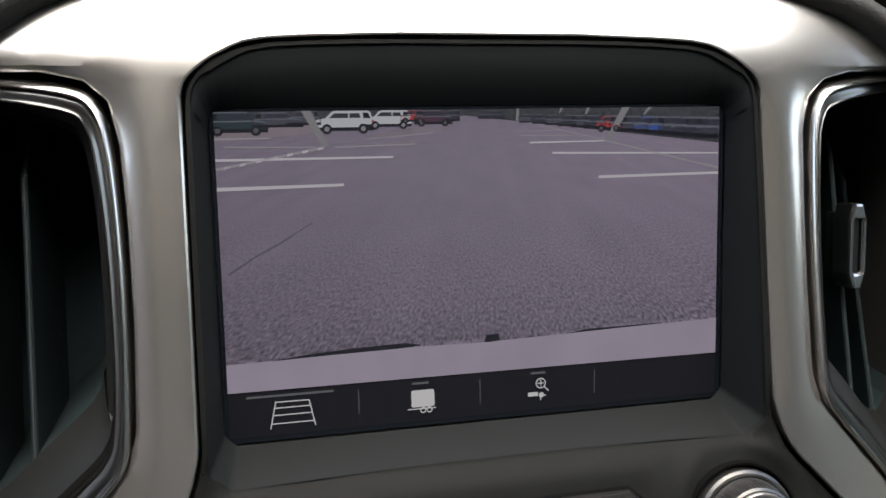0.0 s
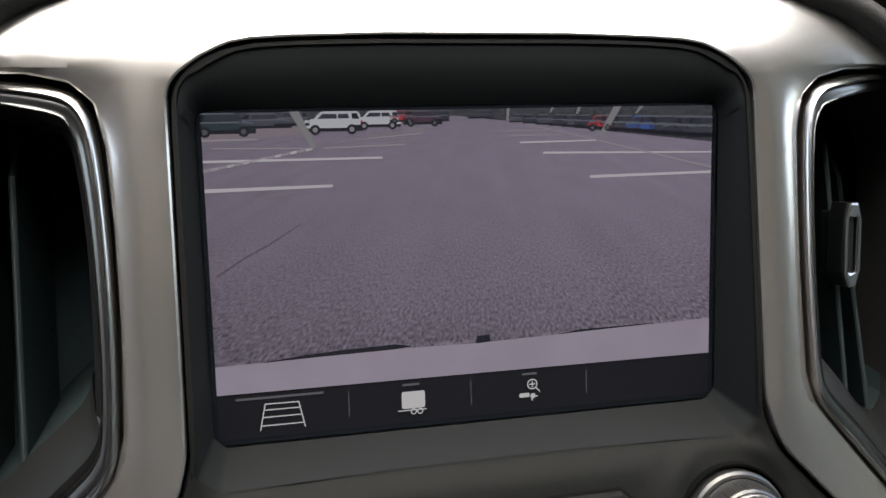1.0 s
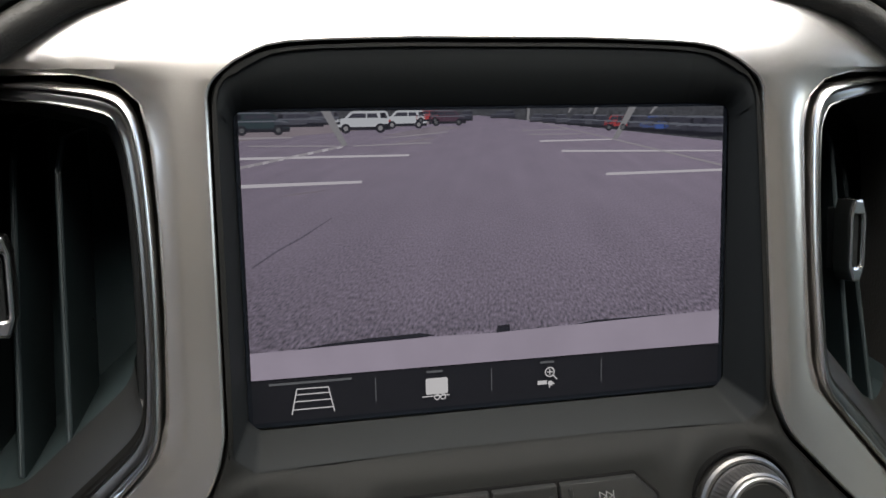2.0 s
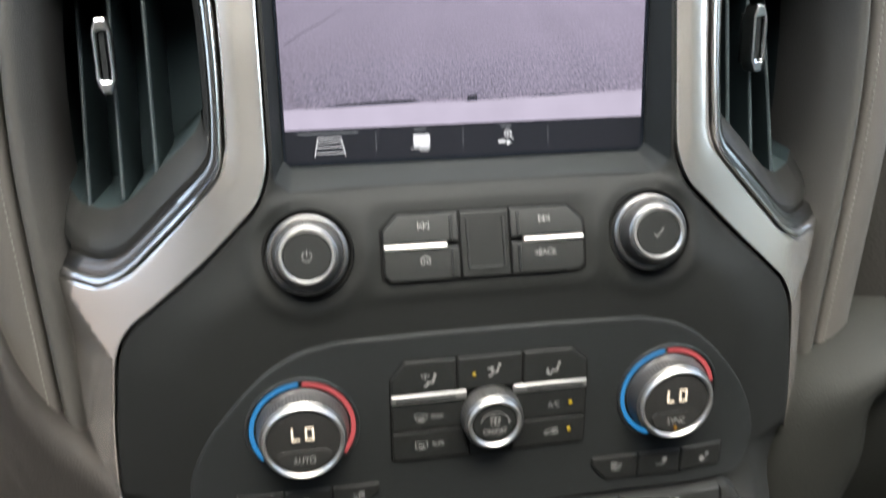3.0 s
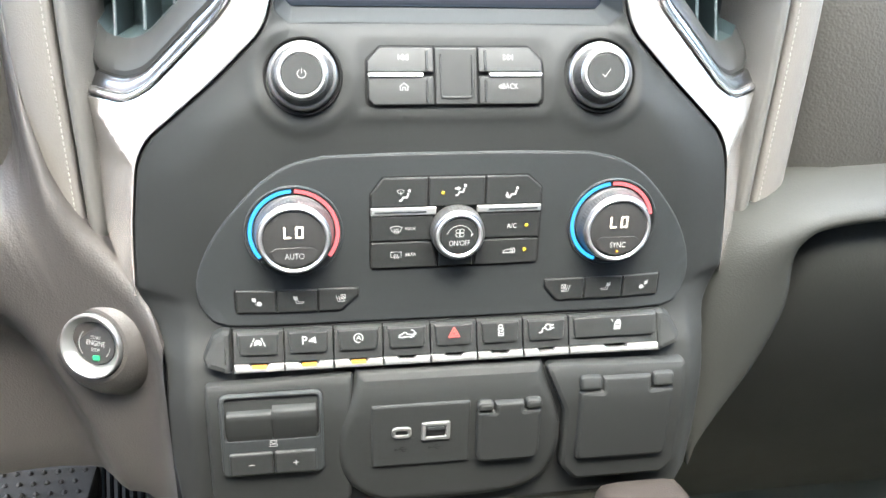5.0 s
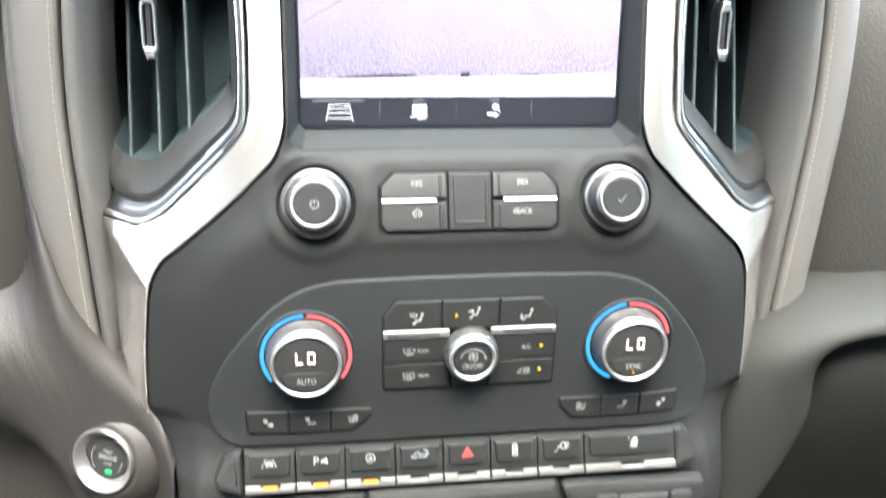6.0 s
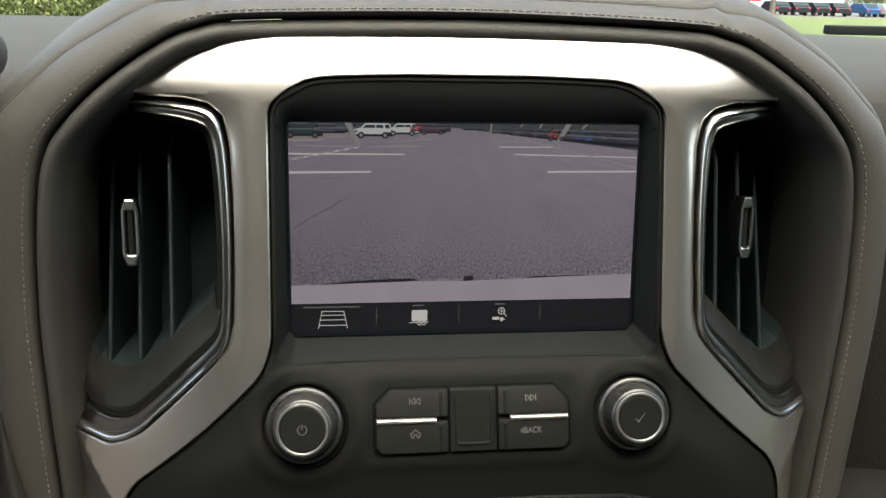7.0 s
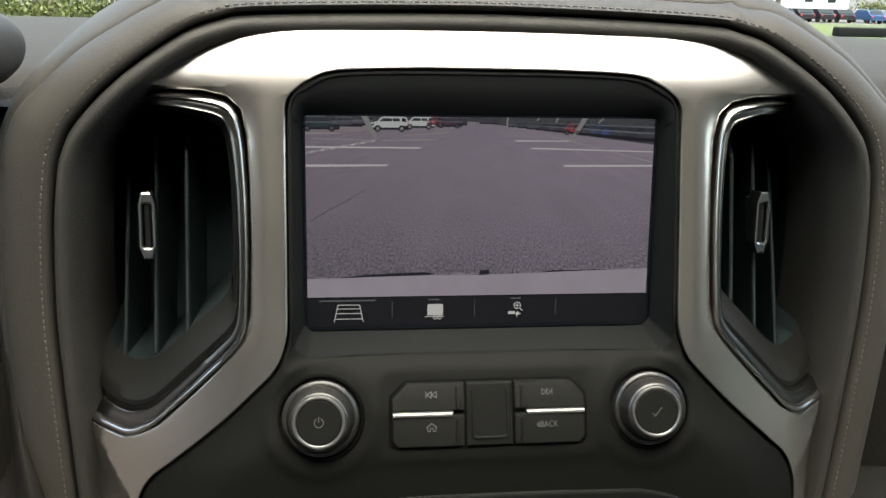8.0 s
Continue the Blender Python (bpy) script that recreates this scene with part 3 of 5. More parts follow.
streak.inputs["Scale"].default_value, streak.inputs["Detail"].default_value = 60, 3
l.new(comb.outputs[0], fine.inputs["Vector"])
l.new(comb.outputs[0], broad.inputs["Vector"])
sx = n.new("ShaderNodeCombineXYZ")
l.new(comb.outputs[0], n.new("ShaderNodeSeparateXYZ").inputs[0])
l.new(math_node("MULTIPLY", sep.outputs[0], depth), sx.inputs[0])
l.new(sx.outputs[0], streak.inputs["Vector"])
near = math_node("MINIMUM", math_node("MAXIMUM", math_node("MULTIPLY", math_node("SUBTRACT", 0.775, sep.outputs[2]), 16.0), 0.06), 1.0)
gr = math_node("MULTIPLY", math_node("MULTIPLY", math_node("SUBTRACT", fine.outputs["Fac"], 0.47), near), 5.0)
br = math_node("MULTIPLY", math_node("SUBTRACT", broad.outputs["Fac"], 0.5), 0.42)
st = math_node("MULTIPLY", math_node("SUBTRACT", streak.outputs["Fac"], 0.5), 0.30)
val = math_node("ADD", math_node("ADD", gr, br), math_node("ADD", st, 1.0))
val = math_node("MULTIPLY", val, math_node("SUBTRACT", 1.16, math_node("MULTIPLY", near, 0.46)))
val = math_node("MULTIPLY", val, math_node("ADD", 1.02, math_node("MULTIPLY", sep.outputs[0], 1.3)))
b = n["Principled BSDF"]
b.inputs["Base Color"].default_value = (0.01, 0.01, 0.012, 1)
b.inputs["Roughness"].default_value = 0.35
b.inputs["Specular IOR Level"].default_value = 0.15
b.inputs["Emission Color"].default_value = (0.150, 0.122, 0.172, 1)
l.new(math_node("MULTIPLY", math_node("MAXIMUM", val, 0.1), LAMP), b.inputs["Emission Strength"])

LINE_W = glow("picture_white", (0.50, 0.46, 0.52), 0.9)
LINE_D = glow("picture_faded_white", (0.30, 0.27, 0.31), 0.9)
CAR = {"white": glow("picture_white_paint", (0.42, 0.42, 0.47), 1.0), "dark": glow("picture_dark_paint", (0.030, 0.030, 0.045), 1.0), "black": glow("picture_black", (0.010, 0.010, 0.016), 1.0),
       "teal": glow("picture_teal_paint", (0.022, 0.036, 0.044), 1.0), "blue": glow("picture_blue_paint", (0.035, 0.08, 0.30), 1.0), "slate": glow("picture_slate_paint", (0.058, 0.058, 0.078), 1.0),
       "red": glow("picture_red_paint", (0.30, 0.035, 0.04), 1.0), "plum": glow("picture_plum_paint", (0.060, 0.030, 0.050), 1.0), "grey": glow("picture_grey", (0.20, 0.19, 0.21), 1.0), "sheen": glow("picture_sheen", (0.105, 0.110, 0.140), 1.0), "hub": glow("picture_hub", (0.075, 0.075, 0.085), 1.0)}
BUMPER = glow("picture_bumper", (0.30, 0.255, 0.33), 1.0, 0.05, 60)
MENU_W = glow("menu_white", (0.55, 0.52, 0.55), 1.0)
MENU_D = glow("menu_grey", (0.10, 0.10, 0.11), 1.0)
TREES = glow("picture_far_trees", (0.045, 0.046, 0.055), 1.0, 0.5, 700)

screen = thing("touchscreen", (0, 0.345, 0.683), "touchscreen showing a parking lot from the rear camera", "display")
part("glass", plate(box2(-0.0886, -0.0168, 0.0886, 0.0908, 0.002), top=0.0, depth=0.003, r=0.0003, place=SCREEN), GLASS, screen, "glossy black display panel")
pic = part("picture", flat([(-87, 9.5), (-40, 10.4), (0, 10.9), (86.5, 13.0), (86.5, 86), (-7, 87.6), (-87, 84)], 0.2), ASPH, screen, "camera picture of grey asphalt")
part("tree_line", flat([(-87, 84), (-7, 87.2), (86.5, 76.5), (86.5, 89.2), (-87, 89.2)], 0.25), TREES, pic)
part("lot_left", flat([(-87, 80), (-20, 84.8), (-7, 87.2), (-20, 86.5), (-87, 85.6)], 0.28), glow("picture_pale_asphalt", (0.20, 0.165, 0.195), 1.0, 0.08, 90), pic)
part("bumper", flat([(-87, 0.2), (86.5, 0.2), (86.5, 13.1), (28, 11.6), (0, 10.8), (-25, 10.9), (-60, 10.2), (-87, 9.6)], 0.4), BUMPER, pic, "pale bumper edge in the camera picture")
part("bumper_shadow", flat([(-73, 9.8), (-55, 10.3), (-30, 10.8), (-23, 11.4), (-29, 12.5), (-47, 12.0), (-62, 11.0)], 0.45), CAR["black"], pic)
part("bumper_shadow", flat([(28, 11.5), (62, 12.6), (66, 12.9), (36, 12.6)], 0.45), CAR["black"], pic)
part("hitch", flat([(-1.2, 10.6), (3.9, 10.9), (3.7, 13.4), (-0.8, 13.2)], 0.5), CAR["black"], pic)


def bay_line(x0, y0, x1, y1, w0, w1, m):
    part("bay_line", flat([(x0, y0 - w0 / 2), (x1, y1 - w1 / 2), (x1, y1 + w1 / 2), (x0, y0 + w0 / 2)], 0.35), m, pic)


for row in ((-87, 65.4, -47.5, 65.7, 1.2, 0.9, LINE_W), (-87, 74.4, -31.2, 74.2, 0.8, 0.7, LINE_W), (-50, 77.7, -23.5, 78.2, 0.4, 0.5, LINE_D), (-84, 78.4, -56, 77.8, 0.4, 0.4, LINE_D),
            (-87, 80.9, -70, 80.9, 0.6, 0.5, LINE_D), (-40, 80.0, -17.5, 81.7, 0.3, 0.4, LINE_D), (40.4, 65.7, 86.4, 65.9, 1.0, 0.9, LINE_W), (23.5, 74.3, 86.4, 72.9, 0.7, 0.5, LINE_W),
            (15.4, 77.9, 42.5, 78.0, 0.6, 0.4, LINE_W), (11.4, 80.3, 31, 80.1, 0.4, 0.3, LINE_D), (9, 81.7, 26, 81.9, 0.3, 0.3, LINE_D), (10.9, 85.6, 44, 77.8, 0.3, 0.4, LINE_D),
            (44, 77.8, 86.4, 67.6, 0.5, 0.7, LINE_D)):
    bay_line(*row)
bay_line(-87, 71.5, -53, 77.9, 0.9, 0.5, LINE_D)
for i in range(14):
    x = -87 + 34 * i / 14
    bay_line(x, 71.4 + 6.3 * i / 14, x + 1.9, 71.8 + 6.3 * i / 14, 0.9, 0.8, LINE_W if i % 2 else LINE_D)
for q in (((-60.3, 89.3), (-57.2, 89.3), (-51.9, 77.9), (-53.9, 77.9)), ((49.0, 89.3), (51.9, 89.3), (44.9, 78.2), (42.8, 78.2)), ((58.8, 89.3), (60.3, 89.3), (57.6, 86.8), (56.8, 86.8)),
          ((10.9, 89.3), (11.9, 89.3), (11.4, 85.2), (10.6, 85.2)), ((26.5, 89.3), (27.5, 89.3), (26.4, 87.6), (25.8, 87.6)), ((36, 89.3), (37.2, 89.3), (36, 87.0), (35.2, 87.0))):
    part("lamp_pole", flat(q, 0.5), CAR["grey"], pic)


def clipped(pts):
    """Keeps an outline inside the picture's edges."""
    for axis, lim, sign in ((0, -87.0, 1), (0, 86.5, -1), (1, 89.2, -1)):
        out = []
        for i, q in enumerate(pts):
            p = pts[i - 1]
            dp, dq = (p[axis] - lim) * sign, (q[axis] - lim) * sign
            if (dp < 0) != (dq < 0):
                t = dp / (dp - dq)
                out.append((p[0] + (q[0] - p[0]) * t, p[1] + (q[1] - p[1]) * t))
            if dq >= 0:
                out.append(q)
        pts = out
    return pts


def picture_bit(name, pts, lift, material, parent):
    pts = clipped(pts)
    return part(name, flat(pts, lift), material, parent) if len(pts) > 2 else None


def picture_car(x, y, w, h, paint, side=1, tall=True):
    """A small flat car of the camera picture: body, windows, sill and two wheels."""
    s = side
    shape = ((-0.5, 0.20), (0.49, 0.20), (0.50, 0.50), (0.475, 0.62), (0.44, 0.92), (0.40, 0.99), (-0.14, 1.0), (-0.21, 0.96), (-0.32, 0.68), (-0.45, 0.63), (-0.495, 0.56), (-0.5, 0.42))
    body = picture_bit("parked_car", [(x + s * a * w, y + c * h) for a, c in shape], 0.42, CAR[paint], pic)
    picture_bit("window", [(x + s * a * w, y + c * h) for a, c in ((-0.26, 0.68), (0.06, 0.68), (0.06, 0.88), (-0.17, 0.89))], 0.46, CAR["dark"], body)
    picture_bit("window", [(x + s * a * w, y + c * h) for a, c in ((0.085, 0.68), (0.27, 0.68), (0.25, 0.88), (0.085, 0.88))], 0.46, CAR["dark"], body)
    picture_bit("window", [(x + s * a * w, y + c * h) for a, c in ((0.32, 0.66), (0.44, 0.66), (0.40, 0.90), (0.31, 0.90))], 0.46, CAR["black"], body)
    picture_bit("sill", [(x + s * a * w, y + c * h) for a, c in ((-0.49, 0.12), (0.49, 0.12), (0.5, 0.27), (-0.5, 0.27))], 0.46, CAR["black"], body)
    picture_bit("tail_lamp", [(x + s * a * w, y + c * h) for a, c in ((0.46, 0.46), (0.50, 0.46), (0.49, 0.58), (0.46, 0.58))], 0.47, CAR["red" if paint == "white" else "black"], body)
    if paint != "white":
        picture_bit("roof_light", [(x + s * a * w, y + c * h) for a, c in ((-0.20, 0.92), (0.36, 0.93), (0.34, 0.99), (-0.15, 0.99))], 0.47, CAR["sheen"], body)
        picture_bit("bonnet_light", [(x + s * a * w, y + c * h) for a, c in ((-0.48, 0.50), (-0.30, 0.56), (0.45, 0.56), (0.45, 0.61), (-0.33, 0.63), (-0.46, 0.57))], 0.47, CAR["sheen"], body)
    for wx in (-0.30, 0.31) if paint in ("white", "teal", "plum", "red") else ():
        cx, cy, r = x + s * wx * w, y + h * 0.20, 0.225 * h
        picture_bit("wheel", [(cx + r * math.cos(q), cy + r * math.sin(q)) for q in [2 * math.pi * i / 12 for i in range(12)]], 0.5, CAR["black"], body)
        picture_bit("hub", [(cx + 0.52 * r * math.cos(q), cy + 0.52 * r * math.sin(q)) for q in [2 * math.pi * i / 10 for i in range(10)]], 0.54, CAR["grey" if paint == "white" else "hub"], body)
    return body


for row in ((-80, 81.9, 19, 7.4, "teal", -1), (-67.5, 83.6, 16, 5.4, "slate", -1), (-59.5, 84.2, 11, 5.2, "slate", 1), (-32.3, 83.2, 15.0, 6.0, "white", 1), (-46.6, 82.0, 19, 7.2, "white", 1),
            (-24.5, 84.9, 8, 4.4, "red", 1), (-17.6, 83.9, 13, 5.2, "plum", -1), (-11.2, 84.9, 5, 4.1, "dark", 1), (2.0, 85.7, 9, 3.0, "dark", 1)):
    picture_car(*row)
for i in range(15):
    t = i / 14
    picture_car(14 + 70 * t, 84.2 - 7.2 * t, 4.5 + 10.5 * t, 3.2 + 5.4 * t, "red" if i == 6 else "blue" if i == 9 else "dark" if i % 2 else "slate", -1 if i % 3 else 1)
# a crack and old patches
part("crack", flat([(-85.0, 38.0), (-76.0, 43.6), (-68.0, 47.6), (-58.0, 53.8), (-58.2, 54.0), (-68.4, 48.1), (-76.2, 44.2), (-85.0, 38.7)], 0.22), glow("picture_crack", (0.118, 0.098, 0.138), 1.0, 0.3, 700), pic)
for pts in ([(-40, 81.0), (-27, 80.6), (-12, 83.4), (-22, 83.8)], [(-76, 61.5), (-63, 62.6), (-58, 63.6), (-70, 62.6)], [(-38, 77.9), (-24, 79.0), (-21, 80.3), (-33, 79.0)]):
    part("patch", flat(pts, 0.24), glow("picture_patch", (0.20, 0.168, 0.21), 1.0, 0.15, 200), pic)


# icon bar under the picture
bar = part("menu_bar", flat([(-87, -14.8), (86.5, -14.8), (86.5, -0.2), (-87, -0.2)], 0.15), glow("menu_black", (0.0035, 0.004, 0.006), 1.0), screen, "dark icon bar of the display")
ICON = SCREEN @ Matrix.Translation((0, 0, 0.0003))
part("icon", strokes([[(-72.1, -3.8), (-74, -12.5)], [(-61.4, -3.9), (-59.6, -12.5)], [(-72.1, -3.8), (-61.4, -3.9)], [(-72.5, -5.8), (-61, -5.8)], [(-73, -8.2), (-60.5, -8.2)], [(-73.6, -11), (-60, -11)]], 0.42, ICON), MENU_W, bar, "white grid icon")
part("icon", strokes([[(-28.6, -10.5), (-19.0, -10.5)]] + [circle(c, -11.0, 0.9, 10) for c in (-23.4, -21.2)], 0.4, ICON, fills=[box2(-27.4, -9.9, -19.4, -4.0, 0.8)]), MENU_W, bar, "white trailer icon")
part("icon", strokes([circle(18.7, -5.4, 1.7, 14), [(19.9, -6.6), (21.4, -8.2)], [(18.7, -4.4), (18.7, -6.4)], [(17.7, -5.4), (19.7, -5.4)], [(18.6, -11.2), (18.6, -9.6), (20.4, -9.8)]], 0.45, ICON,
     fills=[[(14, -9.9), (17.6, -9.9), (17.6, -8.4), (14, -8.4)], circle(18.9, -9.6, 1.0, 10)[:-1]]), MENU_W, bar, "white hitch zoom icon")
for x0, x1 in ((-81.3, -53.3), (-27, -21.2), (15.1, 20.5)):
    part("menu_mark", flat([(x0, -2.1), (x1, -2.1), (x1, -1.3), (x0, -1.3)], 0.4), MENU_D, bar)
for x in (-45.1, -3.3, 38.8):
    part("divider", flat([(x - 0.15, -10.7), (x + 0.15, -10.7), (x + 0.15, -2.1), (x - 0.15, -2.1)], 0.4), MENU_D, bar)


# ---- air vents ----
RING_OUT = [(0.1601, 0.7985), (0.1550, 0.7990), (0.1427, 0.7990), (0.1258, 0.7968), (0.1188, 0.7922), (0.1155, 0.7809), (0.1137, 0.7584), (0.1132, 0.7305), (0.1142, 0.6996), (0.1163, 0.689),
            (0.1223, 0.681), (0.1335, 0.6693), (0.1477, 0.6553), (0.1595, 0.6436), (0.1686, 0.6372), (0.1763, 0.6343), (0.1870, 0.6346), (0.1965, 0.6350)]
RING_IN = [(0.1601, 0.7930), (0.1545, 0.7928), (0.1398, 0.7918), (0.1270, 0.7893), (0.1232, 0.7858), (0.1207, 0.7756), (0.1187, 0.753), (0.1182, 0.72), (0.1194, 0.699), (0.1222, 0.6912),
           (0.1282, 0.6845), (0.1422, 0.6710), (0.1568, 0.6563), (0.164, 0.6502), (0.1716, 0.6467), (0.1763, 0.6458), (0.183, 0.6461), (0.190, 0.6470)]


def air_vent(s):
    vent = thing("air_vent", (s * 0.157, 0.37, 0.64), "tall dark air vent with a chrome edge beside the display", "air vent", "dash air vents")
    a, b = smooth_line(RING_OUT, 5), smooth_line(RING_IN, 5)
    for name, steps, material, label in (("ring", ((0.0, 0.004), (0.0, 0.0), (0.04, -0.0020), (0.14, -0.0034), (0.26, -0.0038), (0.34, -0.0032), (0.40, -0.0016), (0.40, 0.003)), CHROME, "polished chrome edge"),
                                         ("inner_ring", ((0.40, 0.002), (0.40, -0.0012), (0.52, -0.0016), (0.72, -0.0013), (0.88, -0.0010), (0.94, -0.0014), (0.98, -0.0010), (1.0, 0.0016), (1.0, 0.014)), GUNMETAL, "dark chrome flange")):
        rows = []
        for p, q in zip(a, b):
            row = []
            for t, d in steps:
                x, z = p[0] + (q[0] - p[0]) * t, p[1] + (q[1] - p[1]) * t
                row.append((s * x, face_y(x, z) + d + sweep(x, p[1]), z))
            rows.append(row)
        part(name, loft(rows, caps=True), material, vent, label, 60)
    loop = [q for q in b] + [(0.199, 0.655), (0.201, 0.70), (0.199, 0.745), (0.190, 0.775), (0.176, 0.790)]
    centre = Vector((0.160, 0.718))
    rows = []
    for k, d in ((1.0, 0.005), (0.985, 0.004), (0.95, 0.006), (0.90, 0.016)):
        row = []
        for x, z in loop:
            px, pz = centre.x + (x - centre.x) * k, centre.y + (z - centre.y) * k
            if z < 0.70:
                pz += (1 - k) * 0.095
            row.append((s * px, face_y(px, pz) + d, pz))
        rows.append(row)
    part("lip", loft(rows, closed=True), VENTLIP, vent, smooth=30)
    rows = [rows[-1], [(x * 0.995, y + 0.05, z) for x, y, z in rows[-1]]]
    tunnel = loft(rows, closed=True)
    tunnel.verts.ensure_lookup_table()
    tunnel.faces.new([tunnel.verts[len(loop) + i] for i in range(len(loop))])
    part("housing", tunnel, VENT, vent)
    for x, z0, z1 in ((0.1400, 0.682, 0.778), (0.1575, 0.668, 0.780), (0.1755, 0.660, 0.765)):
        cx = s * x - 0.0060
        line = rounded([(0.016, z0), (0.016, z1 - 0.010), (0.024, z1), (0.05, z1), (0.05, z0)], 0.001, 3)
        rows = []
        for off, cut in ((-0.0011, 0.0004), (-0.0007, 0), (0.0007, 0), (0.0011, 0.0004)):
            rows.append([(cx + off + (0.10 * (d - 0.016)), face_y(abs(cx), z) + d + cut, z) for d, z in line])
        slat = part("slat", loft(rows, closed=True, caps=True), SLAT, vent)
        line = [(0.0158, z0 + 0.001), (0.0158, z1 - 0.0102), (0.0238, z1 - 0.0003)]
        rows = []
        for off, cut in ((-0.0005, 0.0003), (-0.0002, -0.0001), (0.0002, -0.0001), (0.0005, 0.0003)):
            rows.append([(cx + off + (0.10 * (d - 0.016)), face_y(abs(cx), z) + d + cut, z) for d, z in line])
        part("edge", loft(rows), SLAT_GLINT, slat, "rounded front edge with a painted highlight")
    m = Matrix.Translation((s * 0.1567 - 0.007, 0.355, 0.7340)) @ Matrix.Rotation(radians(90 - 8), 4, "X") @ Matrix.Rotation(radians(6), 4, "Y")
    oct_out = rounded([(-0.0042, -0.0105), (-0.0022, -0.0165), (0.0022, -0.0165), (0.0042, -0.0105), (0.0042, 0.0105), (0.0024, 0.0165), (-0.0024, 0.0165), (-0.0042, 0.0105)], 0.0012, 3)
    slot = rounded([(-0.0021, -0.0105), (0.0021, -0.0105), (0.0021, 0.0105), (-0.0021, 0.0105)], 0.0014, 3)
    tab = part("tab", plate(oct_out, top=0.006, depth=0.009, r=0.0012, holes=[slot], place=m), CHROME, vent, "chrome sliding tab")
    part("tab_core", plate(box2(-0.0013, -0.0125, 0.0013, 0.0125, 0.0006), top=0.0045, depth=0.014, r=0.0005, place=m), BLACK, tab)


air_vent(-1)
air_vent(1)


# ---- knobs ----
def small_knob(x, label):
    m = frame_at(x, 0.6535) @ Matrix.Rotation(radians(3), 4, "X") @ Matrix.Rotation(radians(-3), 4, "Y")
    m = Matrix.Translation((0, -0.0008, 0)) @ m
    knob = thing("knob", m.translation, label, "knob", "audio knobs")
    part("well", lathe([(0.0206, -0.0015), (0.0200, 0.0008), (0.0192, 0.0006), (0.0186, -0.002), (0.0170, -0.0024)], m), SEAM, knob)
    part("skirt", lathe([(0.0181, -0.002), (0.0181, 0.0008), (0.0177, 0.0022), (0.0168, 0.0031), (0.0158, 0.0033), (0.0154, 0.0026)], m, 96), KNURL, knob, "smooth grey metallic skirt")
    part("collar", lathe([(0.0156, 0.0010), (0.0154, 0.0038), (0.0150, 0.0048), (0.0141, 0.0084), (0.0135, 0.0106), (0.0127, 0.0114), (0.0118, 0.0116)], m, 120, 60, 0.0003, (2, 3)), KNURL, knob, "grey ribbed collar")
    part("ring", lathe([(0.0123, 0.0108), (0.0122, 0.0124), (0.0118, 0.0130), (0.0110, 0.0130), (0.0106, 0.0125), (0.0105, 0.0116)], m), SATIN, knob, "bright metal ring")
    part("cap", lathe([(0.0106, 0.0112), (0.0105, 0.0121), (0.0098, 0.0124), (0.0, 0.0124)], m), BUTTON, knob)
    return knob, m @ Matrix.Translation((0, 0, 0.0124))


k, m = small_knob(-0.0805, "round volume knob with a power symbol and bright ring")
part("icon", strokes([circle(0, 0, 2.1, 20, 118, 422), [(0, 2.6), (0, 0.3)]], 0.38, m), PRINT_DIM, k, "grey power symbol")
k, m = small_knob(0.0800, "round selector knob with a tick mark and bright ring")
part("icon", strokes([[(-2.2, -0.4), (-0.8, -1.9), (2.3, 2.2)]], 0.38, m), PRINT_DIM, k, "grey tick mark")

